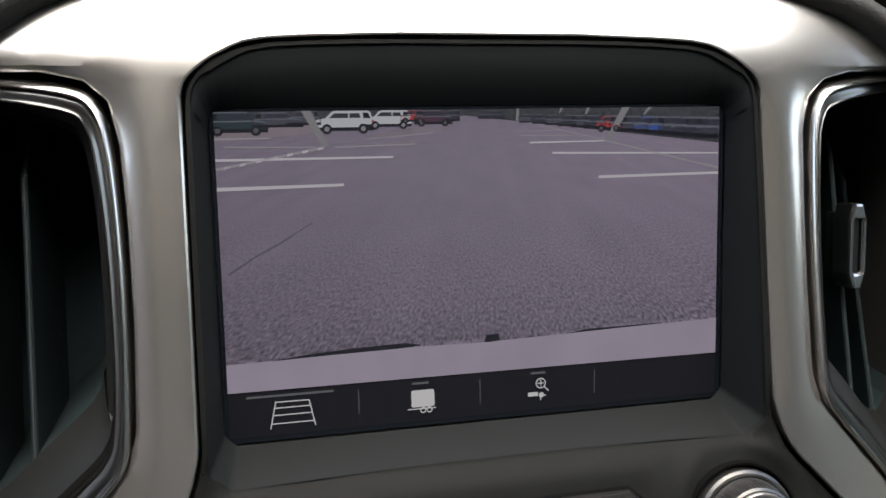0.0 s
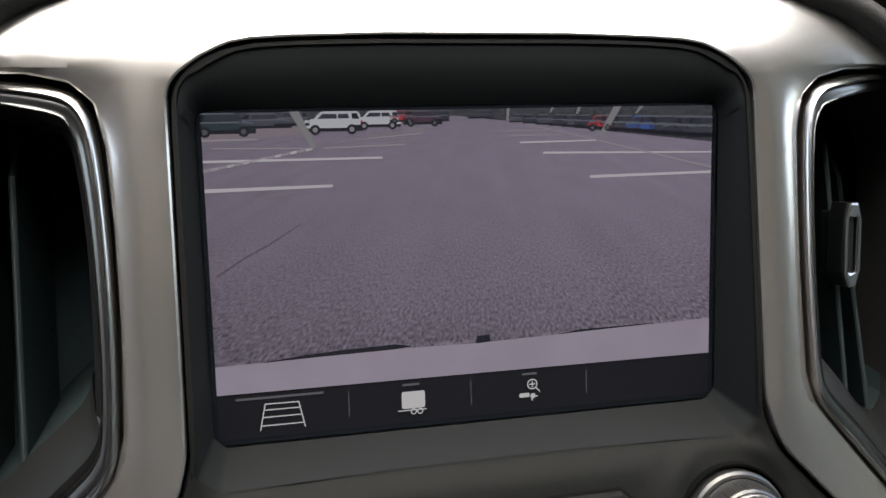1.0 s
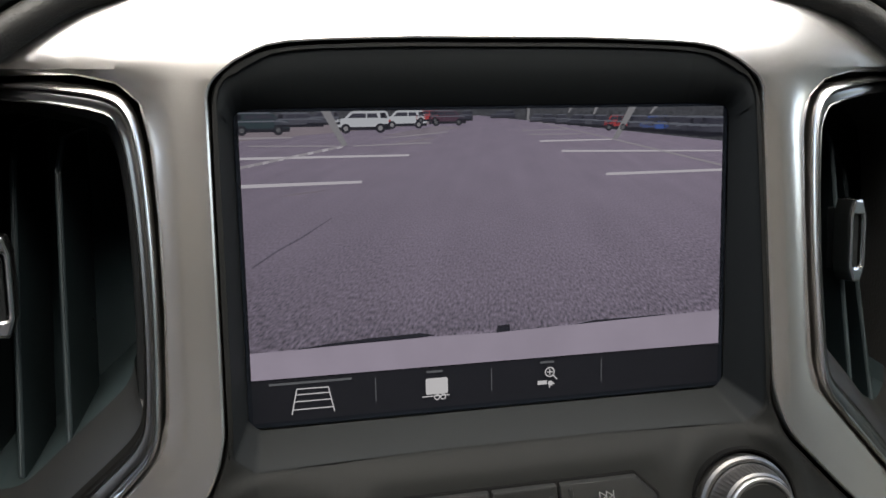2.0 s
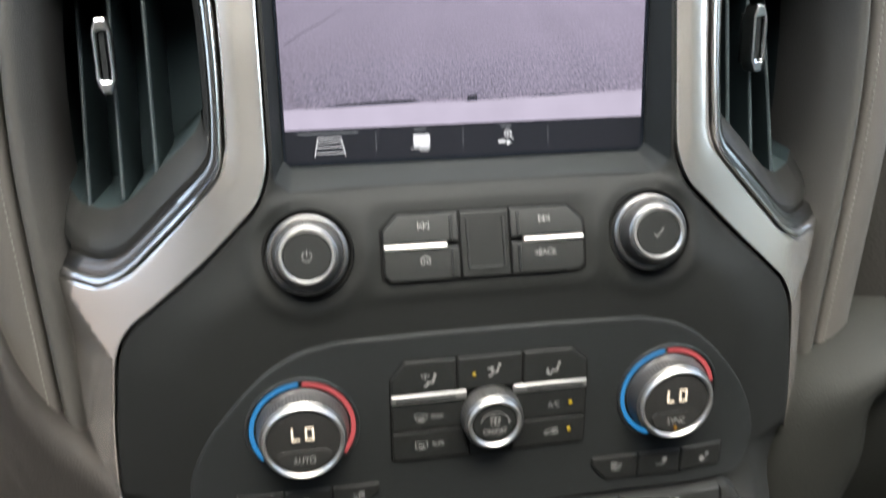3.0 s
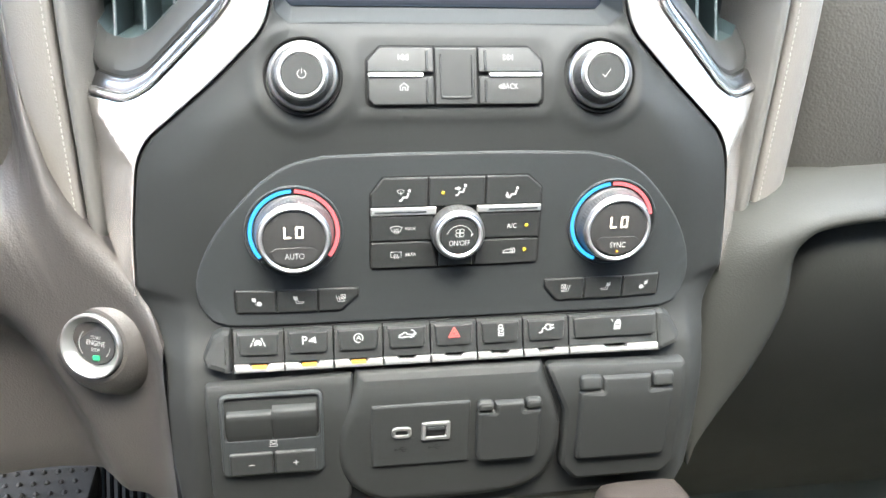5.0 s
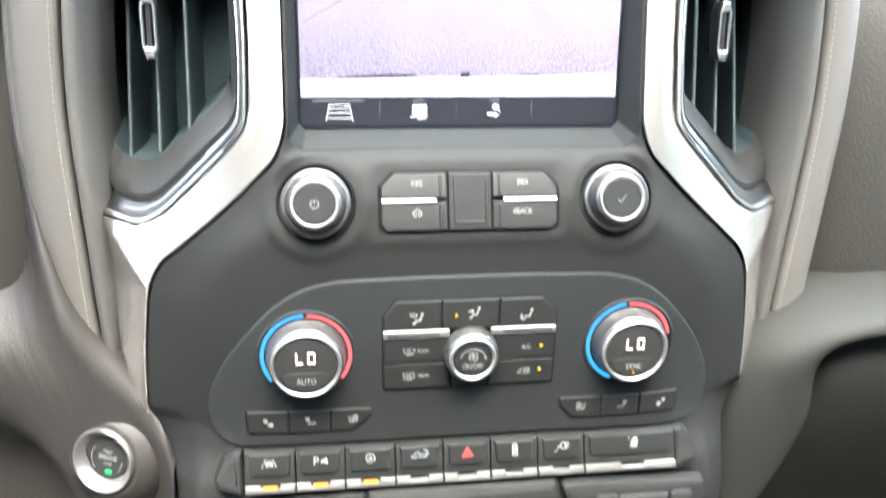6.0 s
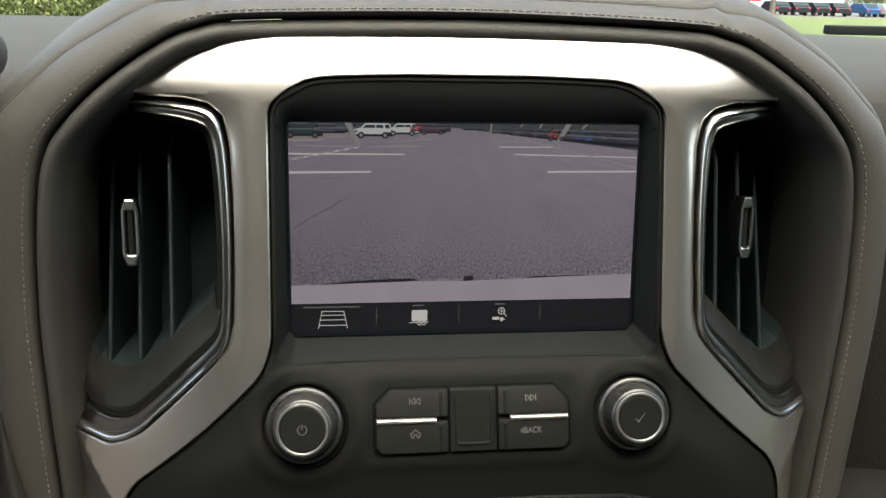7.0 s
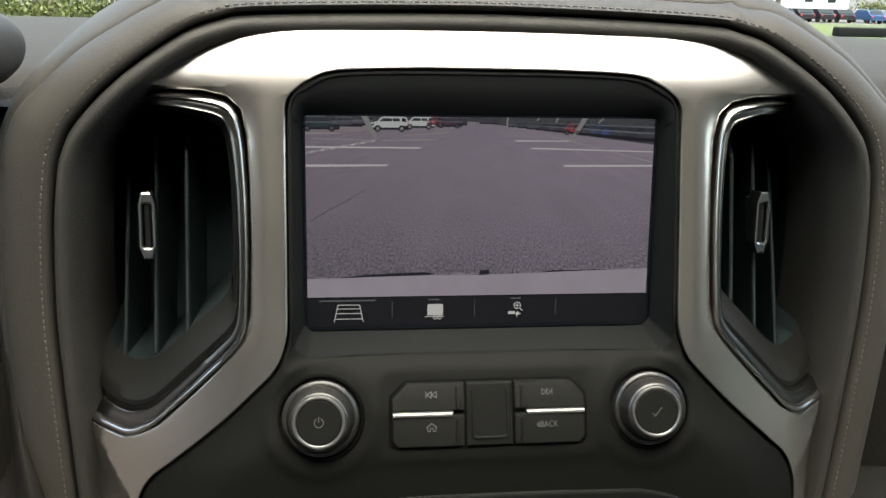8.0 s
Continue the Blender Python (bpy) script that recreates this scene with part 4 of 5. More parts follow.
# ---- media keys ----
media = thing("media_panel", (0, 0.308, 0.6387), "dark media key panel with two silver bars", "button panel")
part("bed", plate(rounded([(-0.0484, 0.6387), (0.0484, 0.6387), (0.0484, 0.6611), (0.0405, 0.6678), (-0.0405, 0.6678), (-0.0484, 0.6611)], [0.003, 0.003, 0.002, 0.002, 0.002, 0.002]), top=0.0007, depth=0.004, r=0.0002, grid=0.006), SEAM, media)
for s in (-1, 1):
    up = part("key", plate(rounded([(s * 0.0470, 0.6556), (s * 0.0470, 0.6609), (s * 0.0402, 0.6672), (s * 0.0122, 0.6672), (s * 0.0122, 0.6556)], 0.0009), top=0.0027, depth=0.004, r=0.0006), BUTTON, media)
    lo = part("key", plate(rounded([(s * 0.0470, 0.6533), (s * 0.0470, 0.6425), (s * 0.0442, 0.6395), (s * 0.0122, 0.6395), (s * 0.0122, 0.6533)], 0.0012), top=0.0027, depth=0.004, r=0.0006), BUTTON, media)
    for k, z0, z1 in ((up, 0.6566, 0.6662), (lo, 0.6409, 0.6525)):
        part("edge", plate(box2(min(s * 0.0150, s * 0.0166), z0, max(s * 0.0150, s * 0.0166), z1, 0.0006), top=0.0035, depth=0.003, r=0.0006), BUTTON, k)
    part("bar", plate(box2(min(s * 0.0468, s * 0.0178), 0.6534, max(s * 0.0468, s * 0.0178), 0.6554, 0.0006), top=0.0037, depth=0.006, r=0.0007), SATIN, media, "silver bar")
    f = frame_at(s * 0.0282, 0.6615, 0.0027)
    tri = [[(-2.6, 1.5), (-2.6, -1.5)], [(-2.2, 0), (0, 1.5), (0, -1.5), (-2.2, 0)], [(0.1, 0), (2.4, 1.5), (2.4, -1.5), (0.1, 0)]]
    part("icon", strokes([[(x if s < 0 else -x, y) for x, y in q] for q in tri], 0.34, f), PRINT_DIM, up)
    f = frame_at(s * 0.0282, 0.6476, 0.0027)
    if s < 0:
        part("icon", strokes([[(-2.0, -1.6), (-2.0, 0.4), (0, 2.0), (2.0, 0.4), (2.0, -1.6), (0.7, -1.6), (0.7, -0.2), (-0.7, -0.2), (-0.7, -1.6), (-2, -1.6)], [(-2.6, 0.1), (0, 2.2), (2.6, 0.1)]], 0.4, f), PRINT_DIM, lo)
    else:
        part("text", lettering("BACK", 0.0042, f @ Matrix.Translation((0.0008, 0, 0)), squeeze=0.82), PRINT_DIM, lo)
        part("icon", strokes([[(-5.4, 0), (-4.1, 1.1), (-4.1, -1.1), (-5.4, 0)]], 0.3, f), PRINT_DIM, lo)
mid = part("key", plate(box2(-0.0113, 0.6395, 0.0113, 0.6672, 0.0008), top=0.0026, depth=0.004, r=0.0006), BUTTON, media, "blank middle key")
bm = plate(rounded([(-0.0088, 0.6642), (-0.0088, 0.6428), (0.0092, 0.6428), (0.0092, 0.6642), (0.0082, 0.6642), (0.0082, 0.6438), (-0.0078, 0.6438), (-0.0078, 0.6642)], [0.0003, 0.0022, 0.0022, 0.0003, 0.0003, 0.0016, 0.0016, 0.0003], 3), top=0.0033, depth=0.003, r=0.0003)
part("ridge", bm, BUTTON, mid)

# ---- climate panel ----
climate = thing("climate_panel", (0, 0.295, 0.515), "dark climate control panel with two temperature dials", "climate control")
EDGE = [(0.128, 0.5150), (0.138, 0.5185), (0.1445, 0.529), (0.1438, 0.546), (0.132, 0.5705), (0.1114, 0.5955), (0.0932, 0.608), (0.074, 0.6130)]
part("panel", plate([(x + 0.0025, z) for x, z in mirror(smooth_line(EDGE, 4) + [(0.03, 0.6140)])], top=0.0016, depth=0.004, r=0.0012, grid=0.012), PANEL, climate, "dark grey panel")
bed = part("key_bed", plate(rounded([(-0.0472, 0.5472), (0.0500, 0.5475), (0.0498, 0.594), (0.0415, 0.6016), (-0.0400, 0.6016), (-0.0472, 0.592)], [0.003, 0.003, 0.002, 0.002, 0.002, 0.002]), top=0.0019, depth=0.004, r=0.0003, grid=0.012), SEAM, climate)
CLIMATE_KEYS = {"face": rounded([(-0.0464, 0.5842), (-0.0153, 0.5842), (-0.0153, 0.6008), (-0.0395, 0.6008), (-0.0464, 0.5918)], 0.001), "both": box2(-0.0146, 0.5842, 0.0167, 0.6008, 0.0008),
        "feet": rounded([(0.0174, 0.5842), (0.0490, 0.5842), (0.0490, 0.5938), (0.0410, 0.6008), (0.0174, 0.6008)], 0.001),
        "max": box2(-0.0464, 0.5645, -0.0120, 0.5795, 0.0008), "rear": rounded([(-0.0464, 0.5638), (-0.0464, 0.5482), (-0.0090, 0.5482), (-0.0120, 0.5638)], [0.0008, 0.002, 0.0008, 0.0008]),
        "ac": box2(0.0140, 0.5645, 0.0492, 0.5800, 0.0008), "recirc": rounded([(0.0140, 0.5638), (0.0118, 0.5482), (0.0492, 0.5486), (0.0492, 0.5638)], [0.0008, 0.0008, 0.002, 0.0008]),
        "under": rounded([(-0.0083, 0.5482), (0.0111, 0.5482), (0.0111, 0.560), (-0.0083, 0.560)], 0.0006)}
keys = {name: part("key", plate(o, top=0.0030, depth=0.004, r=0.0008), BUTTON, climate) for name, o in CLIMATE_KEYS.items()}
part("bar", plate(box2(-0.0466, 0.5798, -0.0105, 0.5840, 0.0006), top=0.0038, depth=0.006, r=0.0008), SATIN, climate, "silver bar")
part("bar", plate(box2(0.0125, 0.5803, 0.0492, 0.5842, 0.0006), top=0.0038, depth=0.006, r=0.0008), SATIN, climate, "silver bar")
part("bar_groove", plate(box2(-0.0445, 0.5813, -0.0160, 0.5822, 0.0002), top=0.0041, depth=0.002, r=0.0001), BLACK, climate)
part("bar_groove", plate(box2(0.0190, 0.5818, 0.0470, 0.5827, 0.0002), top=0.0041, depth=0.002, r=0.0001), BLACK, climate)


def seat_mark(head=True):
    return [[(2.0, 1.7), (1.3, -0.5), (-0.7, -0.4), (-1.8, -2.2), (-2.6, -2.2)]], [circle(2.5, 3.2, 0.85, 10)[:-1]]


f = frame_at(-0.0292, 0.5910, 0.0030)
a, b = seat_mark()
part("icon", strokes(a, 1.1, f @ Matrix.Translation((0.0012, -0.0008, 0)), fills=b), PRINT, keys["face"])
part("icon", strokes([[(-3.0, 2.6), (-2.2, 1.0), (0.2, 1.0), (1.0, 2.6), (-1.0, 3.2), (-3.0, 2.6)], [(-1, 0.2), (-1, 2.3)]], 0.3, f), PRINT, keys["face"])
f = frame_at(0.0030, 0.5925, 0.0030)
part("icon", strokes(a + [[(-3.0, 1.6), (-0.6, 1.6)], [(-1.4, 2.3), (-0.6, 1.6), (-1.4, 0.9)]], 0.95, f, fills=b), PRINT, keys["both"])
part("lamp", lathe([(0.0009, 0), (0.0008, 0.0004), (0, 0.0005)], frame_at(-0.0068, 0.5918, 0.0030), 12), YELLOW, keys["both"], "lit yellow dot")
f = frame_at(0.0325, 0.5905, 0.0030)
part("icon", strokes(a + [[(-3.2, 0.6), (-3.2, -1.6)], [(-3.8, -0.9), (-3.2, -1.7), (-2.6, -0.9)]], 0.95, f, fills=b), PRINT, keys["feet"])
f = frame_at(-0.0325, 0.5715, 0.0030)
wavy = [[(c, -2.3), (c + 0.4, -1.4), (c - 0.3, -0.5), (c + 0.2, 0.4)] for c in (-1.0, 0, 1.0)]
part("icon", strokes([[(-3.3, 1.3), (-2.1, -1.4), (2.1, -1.4), (3.3, 1.3), (0, 2.0), (-3.3, 1.3)]] + wavy, 0.35, f), PRINT, keys["max"])
part("text", lettering("MAX", 0.0028, f @ Matrix.Translation((0.0078, 0.0002, 0))), PRINT, keys["max"])
f = frame_at(-0.0325, 0.5563, 0.0030)
part("icon", strokes([[(-2.9, 1.8), (2.9, 1.8), (2.9, -1.3), (-2.9, -1.3), (-2.9, 1.8)]] + wavy, 0.35, f), PRINT, keys["rear"])
part("text", lettering("REAR", 0.0028, f @ Matrix.Translation((0.0082, 0, 0)), squeeze=0.9), PRINT, keys["rear"])
part("text", lettering("A/C", 0.0042, frame_at(0.0330, 0.5715, 0.0030), squeeze=0.85), PRINT, keys["ac"])
part("lamp", lathe([(0.0010, 0), (0.0009, 0.0004), (0, 0.0005)], frame_at(0.0415, 0.5718, 0.0030), 12), YELLOW, keys["ac"], "lit yellow dot")
f = frame_at(0.0322, 0.5565, 0.0030)
part("icon", strokes([[(-3.5, -1.3), (-2.6, 0.4), (0, 0.9), (1.2, 1.5), (3.2, 1.5), (3.4, -1.0), (1.6, -1.4), (-3.5, -1.3)], [(0.4, -0.6), (2.4, -0.6), (2.4, 0.6), (0.6, 0.6)]], 0.42, f), PRINT, keys["recirc"])
part("lamp", lathe([(0.0010, 0), (0.0009, 0.0004), (0, 0.0005)], frame_at(0.0413, 0.5570, 0.0030), 12), YELLOW, keys["recirc"], "lit yellow dot")

m = frame_at(0.0014, 0.5700, 0.002)
fan = part("fan_knob", lathe([(0.0150, 0), (0.0150, 0.002), (0.0148, 0.006), (0.0144, 0.0088), (0.0138, 0.0096), (0.0126, 0.0098)], m, 96, 48, 0.0003, (1, 2)), KNURL, climate, "grey ribbed fan knob")
part("ring", lathe([(0.0130, 0.0088), (0.0130, 0.0104), (0.0125, 0.0110), (0.0117, 0.0110), (0.0110, 0.0102), (0.0109, 0.0090)], m), SATIN, fan, "bright metal ring")
part("cap", lathe([(0.0110, 0.0090), (0.0108, 0.0100), (0.0100, 0.0103), (0, 0.0103)], m), BUTTON, fan)
f = m @ Matrix.Translation((0, 0, 0.0103))
part("text", lettering("ON/OFF", 0.0044, f @ Matrix.Translation((0, -0.0042, 0)), squeeze=0.74), PRINT, fan)
part("icon", strokes([circle(0, -1.0, 7.3, 24, 18, 160)] + [circle(0.1 + 1.5 * math.cos(q), 1.9 + 1.5 * math.sin(q), 1.25, 10) for q in (0.78, 2.36, 3.93, 5.5)], 0.42, f, fills=[[(6.1, 1.0), (7.9, 1.4), (6.6, -0.4)]]), PRINT, fan)


def temperature_dial(x, blue, red, text, label):
    m = frame_at(x, 0.5710, 0.0016)
    part("arc", arc_band(0.0225, 0.0246, *blue, m), BLUE_ARC, climate, "blue arc")
    part("arc", arc_band(0.0225, 0.0246, *red, m), RED_ARC, climate, "red arc")
    part("well", lathe([(0.0268, -0.0006), (0.0262, 0.0010), (0.0252, 0.0008), (0.0250, -0.0004)], m, 80), BLACK, climate)
    dial = part("dial", lathe([(0.0214, -0.001), (0.0214, 0.0016), (0.0210, 0.0028), (0.0205, 0.0066), (0.0199, 0.0096), (0.0188, 0.0106), (0.0180, 0.0108)], m, 144, 72, 0.0003, (2, 3)), KNURL, climate, label)
    part("ring", lathe([(0.0188, 0.0100), (0.0187, 0.0118), (0.0182, 0.0125), (0.0174, 0.0125), (0.0168, 0.0117), (0.0167, 0.0106)], m, 80), SATIN, dial, "bright metal ring")
    part("cap", lathe([(0.0168, 0.0104), (0.0166, 0.0112), (0.0155, 0.0115), (0, 0.0115)], m, 80), SMOKED, dial, "dark display cap")
    f = m @ Matrix.Translation((0, 0, 0.0115))
    part("digits", strokes([[(-5.2, 6.0), (-5.2, 0.2), (-2.2, 0.2)], [(1.0, 6.0), (4.2, 6.0), (4.2, 0.2), (1.0, 0.2), (1.0, 6.0)]], 0.95, f @ Matrix.Translation((0.0003, 0.0014, 0))), LO_GLOW, dial, "lit digits LO")
    low = part("key", plate(rounded([(-0.0128, -0.0062), (-0.0098, -0.0042), (0.0098, -0.0042), (0.0128, -0.0062), (0.0105, -0.0122), (0.0, -0.0160), (-0.0105, -0.0122)], [0.0005, 0.0005, 0.0005, 0.0005, 0.006, 0.008, 0.006], 4), top=0.0006, depth=0.001, r=0.0003, place=f), SMOKED, dial)
    part("text", lettering(text, 0.0047, f @ Matrix.Translation((0, -0.0090, 0.0008)), squeeze=0.80), PRINT, low)
    return dial, f


temperature_dial(-0.0880, (92, 217), (-37, 88), "AUTO", "temperature dial reading LO with AUTO below")
dial, f = temperature_dial(0.0925, (98, 248), (12, 94), "SYNC", "temperature dial reading LO with SYNC below")
part("lamp", lathe([(0.0008, 0), (0, 0.0004)], f @ Matrix.Translation((0, -0.0128, 0.0010)), 12), AMBER, dial)

# seat keys under the dials
for s, edges in ((-1, (-0.1215, -0.0990, -0.0762, -0.0530)), (1, (0.0545, 0.0795, 0.1030, 0.1268))):
    part("key_bed", plate(rounded([(edges[0] - 0.0008, 0.5228), (edges[3] + 0.0008 - (0.010 if s < 0 else 0), 0.5228), (edges[3] + 0.0008, 0.5378), (edges[0] - 0.0008, 0.5378)] if s < 0 else
         [(edges[0] + 0.009, 0.5228), (edges[3] + 0.0008, 0.5228), (edges[3] + 0.0008, 0.5378), (edges[0] - 0.0008, 0.5378)], 0.002), top=0.0020, depth=0.003, r=0.0003), SEAM, climate)
    for i in range(3):
        x0, x1 = edges[i] + 0.0003, edges[i + 1] - 0.0003
        o = [(x0, 0.5234), (x1, 0.5234), (x1, 0.5372), (x0, 0.5372)]
        r = [0.0006] * 4
        if s < 0 and i == 2:
            o = [(x0, 0.5234), (x1 - 0.010, 0.5234), (x1, 0.5330), (x1, 0.5372), (x0, 0.5372)]
            r = [0.0006, 0.004, 0.002, 0.001, 0.0006]
        if s > 0 and i == 0:
            o = [(x0 + 0.008, 0.5234), (x1, 0.5234), (x1, 0.5372), (x0, 0.5372), (x0, 0.5330)]
            r = [0.003, 0.0006, 0.0006, 0.001, 0.002]
        key = part("key", plate(rounded(o, r, 3), top=0.0030, depth=0.004, r=0.0009), BUTTON, climate)
        f = frame_at((x0 + x1) / 2 + 0.001, 0.5308, 0.0030)
        g = -s
        seat = [[(-2.6, 2.3), (-1.5, -1.7), (2.3, -1.7), (2.5, -0.9), (-0.5, -0.8), (-1.2, 1.9)]]
        if i == (2 if s < 0 else 0):
            marks, fills = seat + [[(0.2, 0.2), (2.6, 0.2), (2.6, 2.6), (0.2, 2.6), (0.2, 0.2)], [(0.2, 0.2), (2.6, 2.6)], [(2.6, 0.2), (0.2, 2.6)]], []
        elif i == 1:
            marks, fills = seat, [[(-3.0, 0.6), (-0.7, 0.2), (-1.0, 2.9), (-2.0, 2.4), (-3.2, 3.1)]]
        else:
            marks, fills = [[(-1.5, -1.0), (-0.6, -1.9), (1.6, -2.1)]], [[(-3.0, 0.4), (-0.9, -0.2), (-1.0, 2.6), (-2.0, 2.1), (-3.0, 2.9)], circle(0.9, -1.2, 1.5, 10)[:-1]]
        part("icon", strokes([[(x * g, y) for x, y in q] for q in marks], 0.36, f, fills=[[(x * g, y) for x, y in q] for q in fills]), PRINT, key)

# ---- switch row ----
row_x = [-0.1240, -0.0960, -0.0684, -0.0402, -0.0128, 0.0146, 0.0424, 0.0703, 0.1278]
switches = thing("switch_row", (0, 0.283, 0.49), "row of dark piano keys with a silver lower edge", "button panel")
part("bed", plate([(-0.1245, 0.4925), (0.1283, 0.4925), (0.1283, 0.5142), (-0.1245, 0.5142)], top=0.002, depth=0.006, r=0.0003, grid=0.012), SEAM, switches)
for s in (-1, 1):
    o = [(s * 0.1252, 0.4925), (s * 0.1385, 0.4965), (s * 0.1405, 0.5010), (s * 0.1350, 0.5115), (s * 0.1300, 0.5142), (s * 0.1252, 0.5142)]
    part("end_cap", plate(rounded(o, 0.0015, 3), top=0.008, depth=0.012, r=0.0035, grid=0.006), FASCIA, switches)
row_keys = []
for i in range(8):
    x0, x1 = row_x[i] + 0.0004, row_x[i + 1] - 0.0004
    c = (x0 + x1) / 2
    nw = 0.0042 if i < 7 else 0.0060
    if i == 7:
        c += 0.0005
    key = part("key", plate([(x0, 0.4974), (x1, 0.4974), (x1, 0.5138), (x0, 0.5138)], top=0.0055, depth=0.008, r=0.0005), BUTTON, switches)
    part("pad", plate(rounded([(x0 + 0.0030, 0.5022), (x1 - 0.0030, 0.5022), (x1 - 0.0022, 0.5136), (x0 + 0.0022, 0.5136)], [0.002, 0.002, 0.0004, 0.0004], 3), top=0.0080, depth=0.004, r=0.0016), BUTTON, key)
    part("strip", plate([(x0, 0.4932), (x1, 0.4932), (x1, 0.4972), (c + nw + 0.0016, 0.4972), (c + nw, 0.4954), (c - nw, 0.4954), (c - nw - 0.0016, 0.4972), (x0, 0.4972)], top=0.0064, depth=0.008, r=0.0007), STRIP, key, "silver lower edge")
    if i < 3:
        part("lamp", plate(box2(c - nw * 0.95, 0.4952, c + nw * 0.95, 0.4963, 0.0003), top=0.0066, depth=0.002, r=0.0003), AMBER, key, "lit amber bar")
    row_keys.append((key, frame_at(c, 0.5062, 0.0080)))
part("icon", strokes([[(-4.0, -1.8), (-3.1, 0.0)], [(-2.7, 0.9), (-2.0, 2.4)], [(4.0, -1.8), (3.1, 0.0)], [(2.7, 0.9), (2.0, 2.4)], [(-1.7, -1.2), (-1.7, 0.2), (-1.0, 1.2), (1.0, 1.2), (1.7, 0.2), (1.7, -1.2), (1.0, -1.2), (0.9, -0.6), (-0.9, -0.6), (-1.0, -1.2), (-1.7, -1.2)], [(-1.6, 0.2), (1.6, 0.2)]], 0.5, row_keys[0][1]), PRINT, row_keys[0][0])
part("text", lettering("P", 0.0066, row_keys[1][1] @ Matrix.Translation((-0.0024, 0, 0))), PRINT, row_keys[1][0])
part("icon", strokes([], 0.4, row_keys[1][1], fills=[[(0.0, 0.0), (0.9, 0.7), (1.2, -0.6), (0.5, -0.9)], [(1.2, 0.9), (2.1, 1.4), (2.4, -0.9), (1.5, -0.7)], [(2.4, 1.5), (3.6, 2.0), (4.2, -1.6), (2.8, -1.1)]]), PRINT, row_keys[1][0])
part("icon", strokes([circle(0, 0, 2.5, 20, -40, 290)], 0.5, row_keys[2][1]), PRINT, row_keys[2][0])
part("text", lettering("A", 0.0042, row_keys[2][1]), PRINT, row_keys[2][0])
part("icon", strokes([[(-4.6, -1.0), (-4.4, 0.3), (-3.0, 0.7), (-1.9, 1.7), (-0.4, 1.7), (-0.1, 0.7), (2.4, 0.5), (3.6, 0.5), (3.8, -0.7), (3.0, -0.7), (2.4, -1.3), (1.8, -0.7), (-1.8, -0.8), (-2.4, -1.4), (-3.1, -1.0), (-4.6, -1.0)], circle(2.6, 1.0, 2.0, 8, -10, 95), [(4.0, 1.3), (4.6, 0.4), (5.2, 1.3)]], 0.55, row_keys[3][1]), PRINT, row_keys[3][0])
part("icon", strokes([[(-3.2, -2.2), (3.2, -2.2), (0, 3.2), (-3.2, -2.2)], [(-1.5, -1.2), (1.5, -1.2), (0, 1.3), (-1.5, -1.2)]], 0.6, row_keys[4][1]), PRINT_RED, row_keys[4][0], "red warning triangle")
part("icon", strokes([circle(0, 2.3, 1.15, 12), [(-1.6, 0.8), (-0.5, -0.4), (-1.5, -1.2)], [(1.6, 0.8), (0.5, -0.4), (1.5, -1.2)], [(-1.4, -1.8), (1.4, -1.8), (1.4, -3.0), (-1.4, -3.0), (-1.4, -1.8)]], 0.55, row_keys[5][1], fills=[[(-1.2, 0.9), (1.2, 0.9), (1.6, 1.7), (-1.6, 1.7)]]), PRINT, row_keys[5][0])
part("icon", strokes([[(-4.6, -2.4), (-3.6, -2.6), (-3.0, -1.8), (-2.7, -0.4), (-1.8, 0.2), (-0.9, 0.4)], [(2.0, 1.5), (3.9, 1.7)], [(2.2, -0.2), (4.2, 0.0)], [(1.9, 2.2), (2.3, -0.9)]] + [circle(0.8, 0.6, 1.7, 12, 60, 330)], 0.55, row_keys[6][1]), PRINT, row_keys[6][0])
part("icon", strokes([[(-1.8, -2.6), (1.6, -2.6), (2.4, 1.4), (-1.0, 1.4), (-1.8, -2.6)], [(-3.2, 3.4), (-2.6, 2.0)]], 0.5, row_keys[7][1], fills=[[(-1.0, -1.8), (1.2, -1.8), (1.4, -0.6), (-0.8, -0.6)], [(-0.6, 0.2), (1.8, 0.2), (2.2, 2.8), (-0.2, 2.8)]]), PRINT, row_keys[7][0])

# ---- trailer brake controller ----
brake = thing("brake_controller", (-0.104, 0.268, 0.4300), "dark trailer brake controller with minus and plus keys", "switch")
part("frame", plate(box2(-0.1332, 0.4298, -0.0755, 0.4820, 0.005), top=0.0065, depth=0.006, r=0.0009, holes=[box2(-0.1305, 0.4545, -0.0780, 0.4800, 0.003)]), PANEL, brake)
part("gap", plate(box2(-0.1339, 0.4291, -0.0748, 0.4827, 0.0056), top=0.0047, depth=0.004, r=0.0002), SEAM, brake)
part("slide_bed", plate(box2(-0.1310, 0.4540, -0.0775, 0.4805, 0.003), top=0.0010, depth=0.004, r=0.0004), BLACK, brake)
for x0, x1, k in ((-0.1290, -0.1045, 0.0), (-0.1040, -0.0795, 0.0022)):
    rows = []
    for z, d in ((0.4530, -0.0058), (0.4560, -0.0067), (0.4620, -0.0074), (0.4680, -0.0080 - 0.5 * k), (0.4708 + k, -0.0083 - 0.5 * k), (0.4718 + k, -0.0078 - 0.5 * k), (0.4722 + k, -0.0060), (0.4726 + k, -0.0012)):
        rows.append([(x0 + (x1 - x0) * i / 6, face_y(x0, z) + d, z) for i in range(7)])
    part("slider", loft(rows), FASCIA, brake, smooth=50)
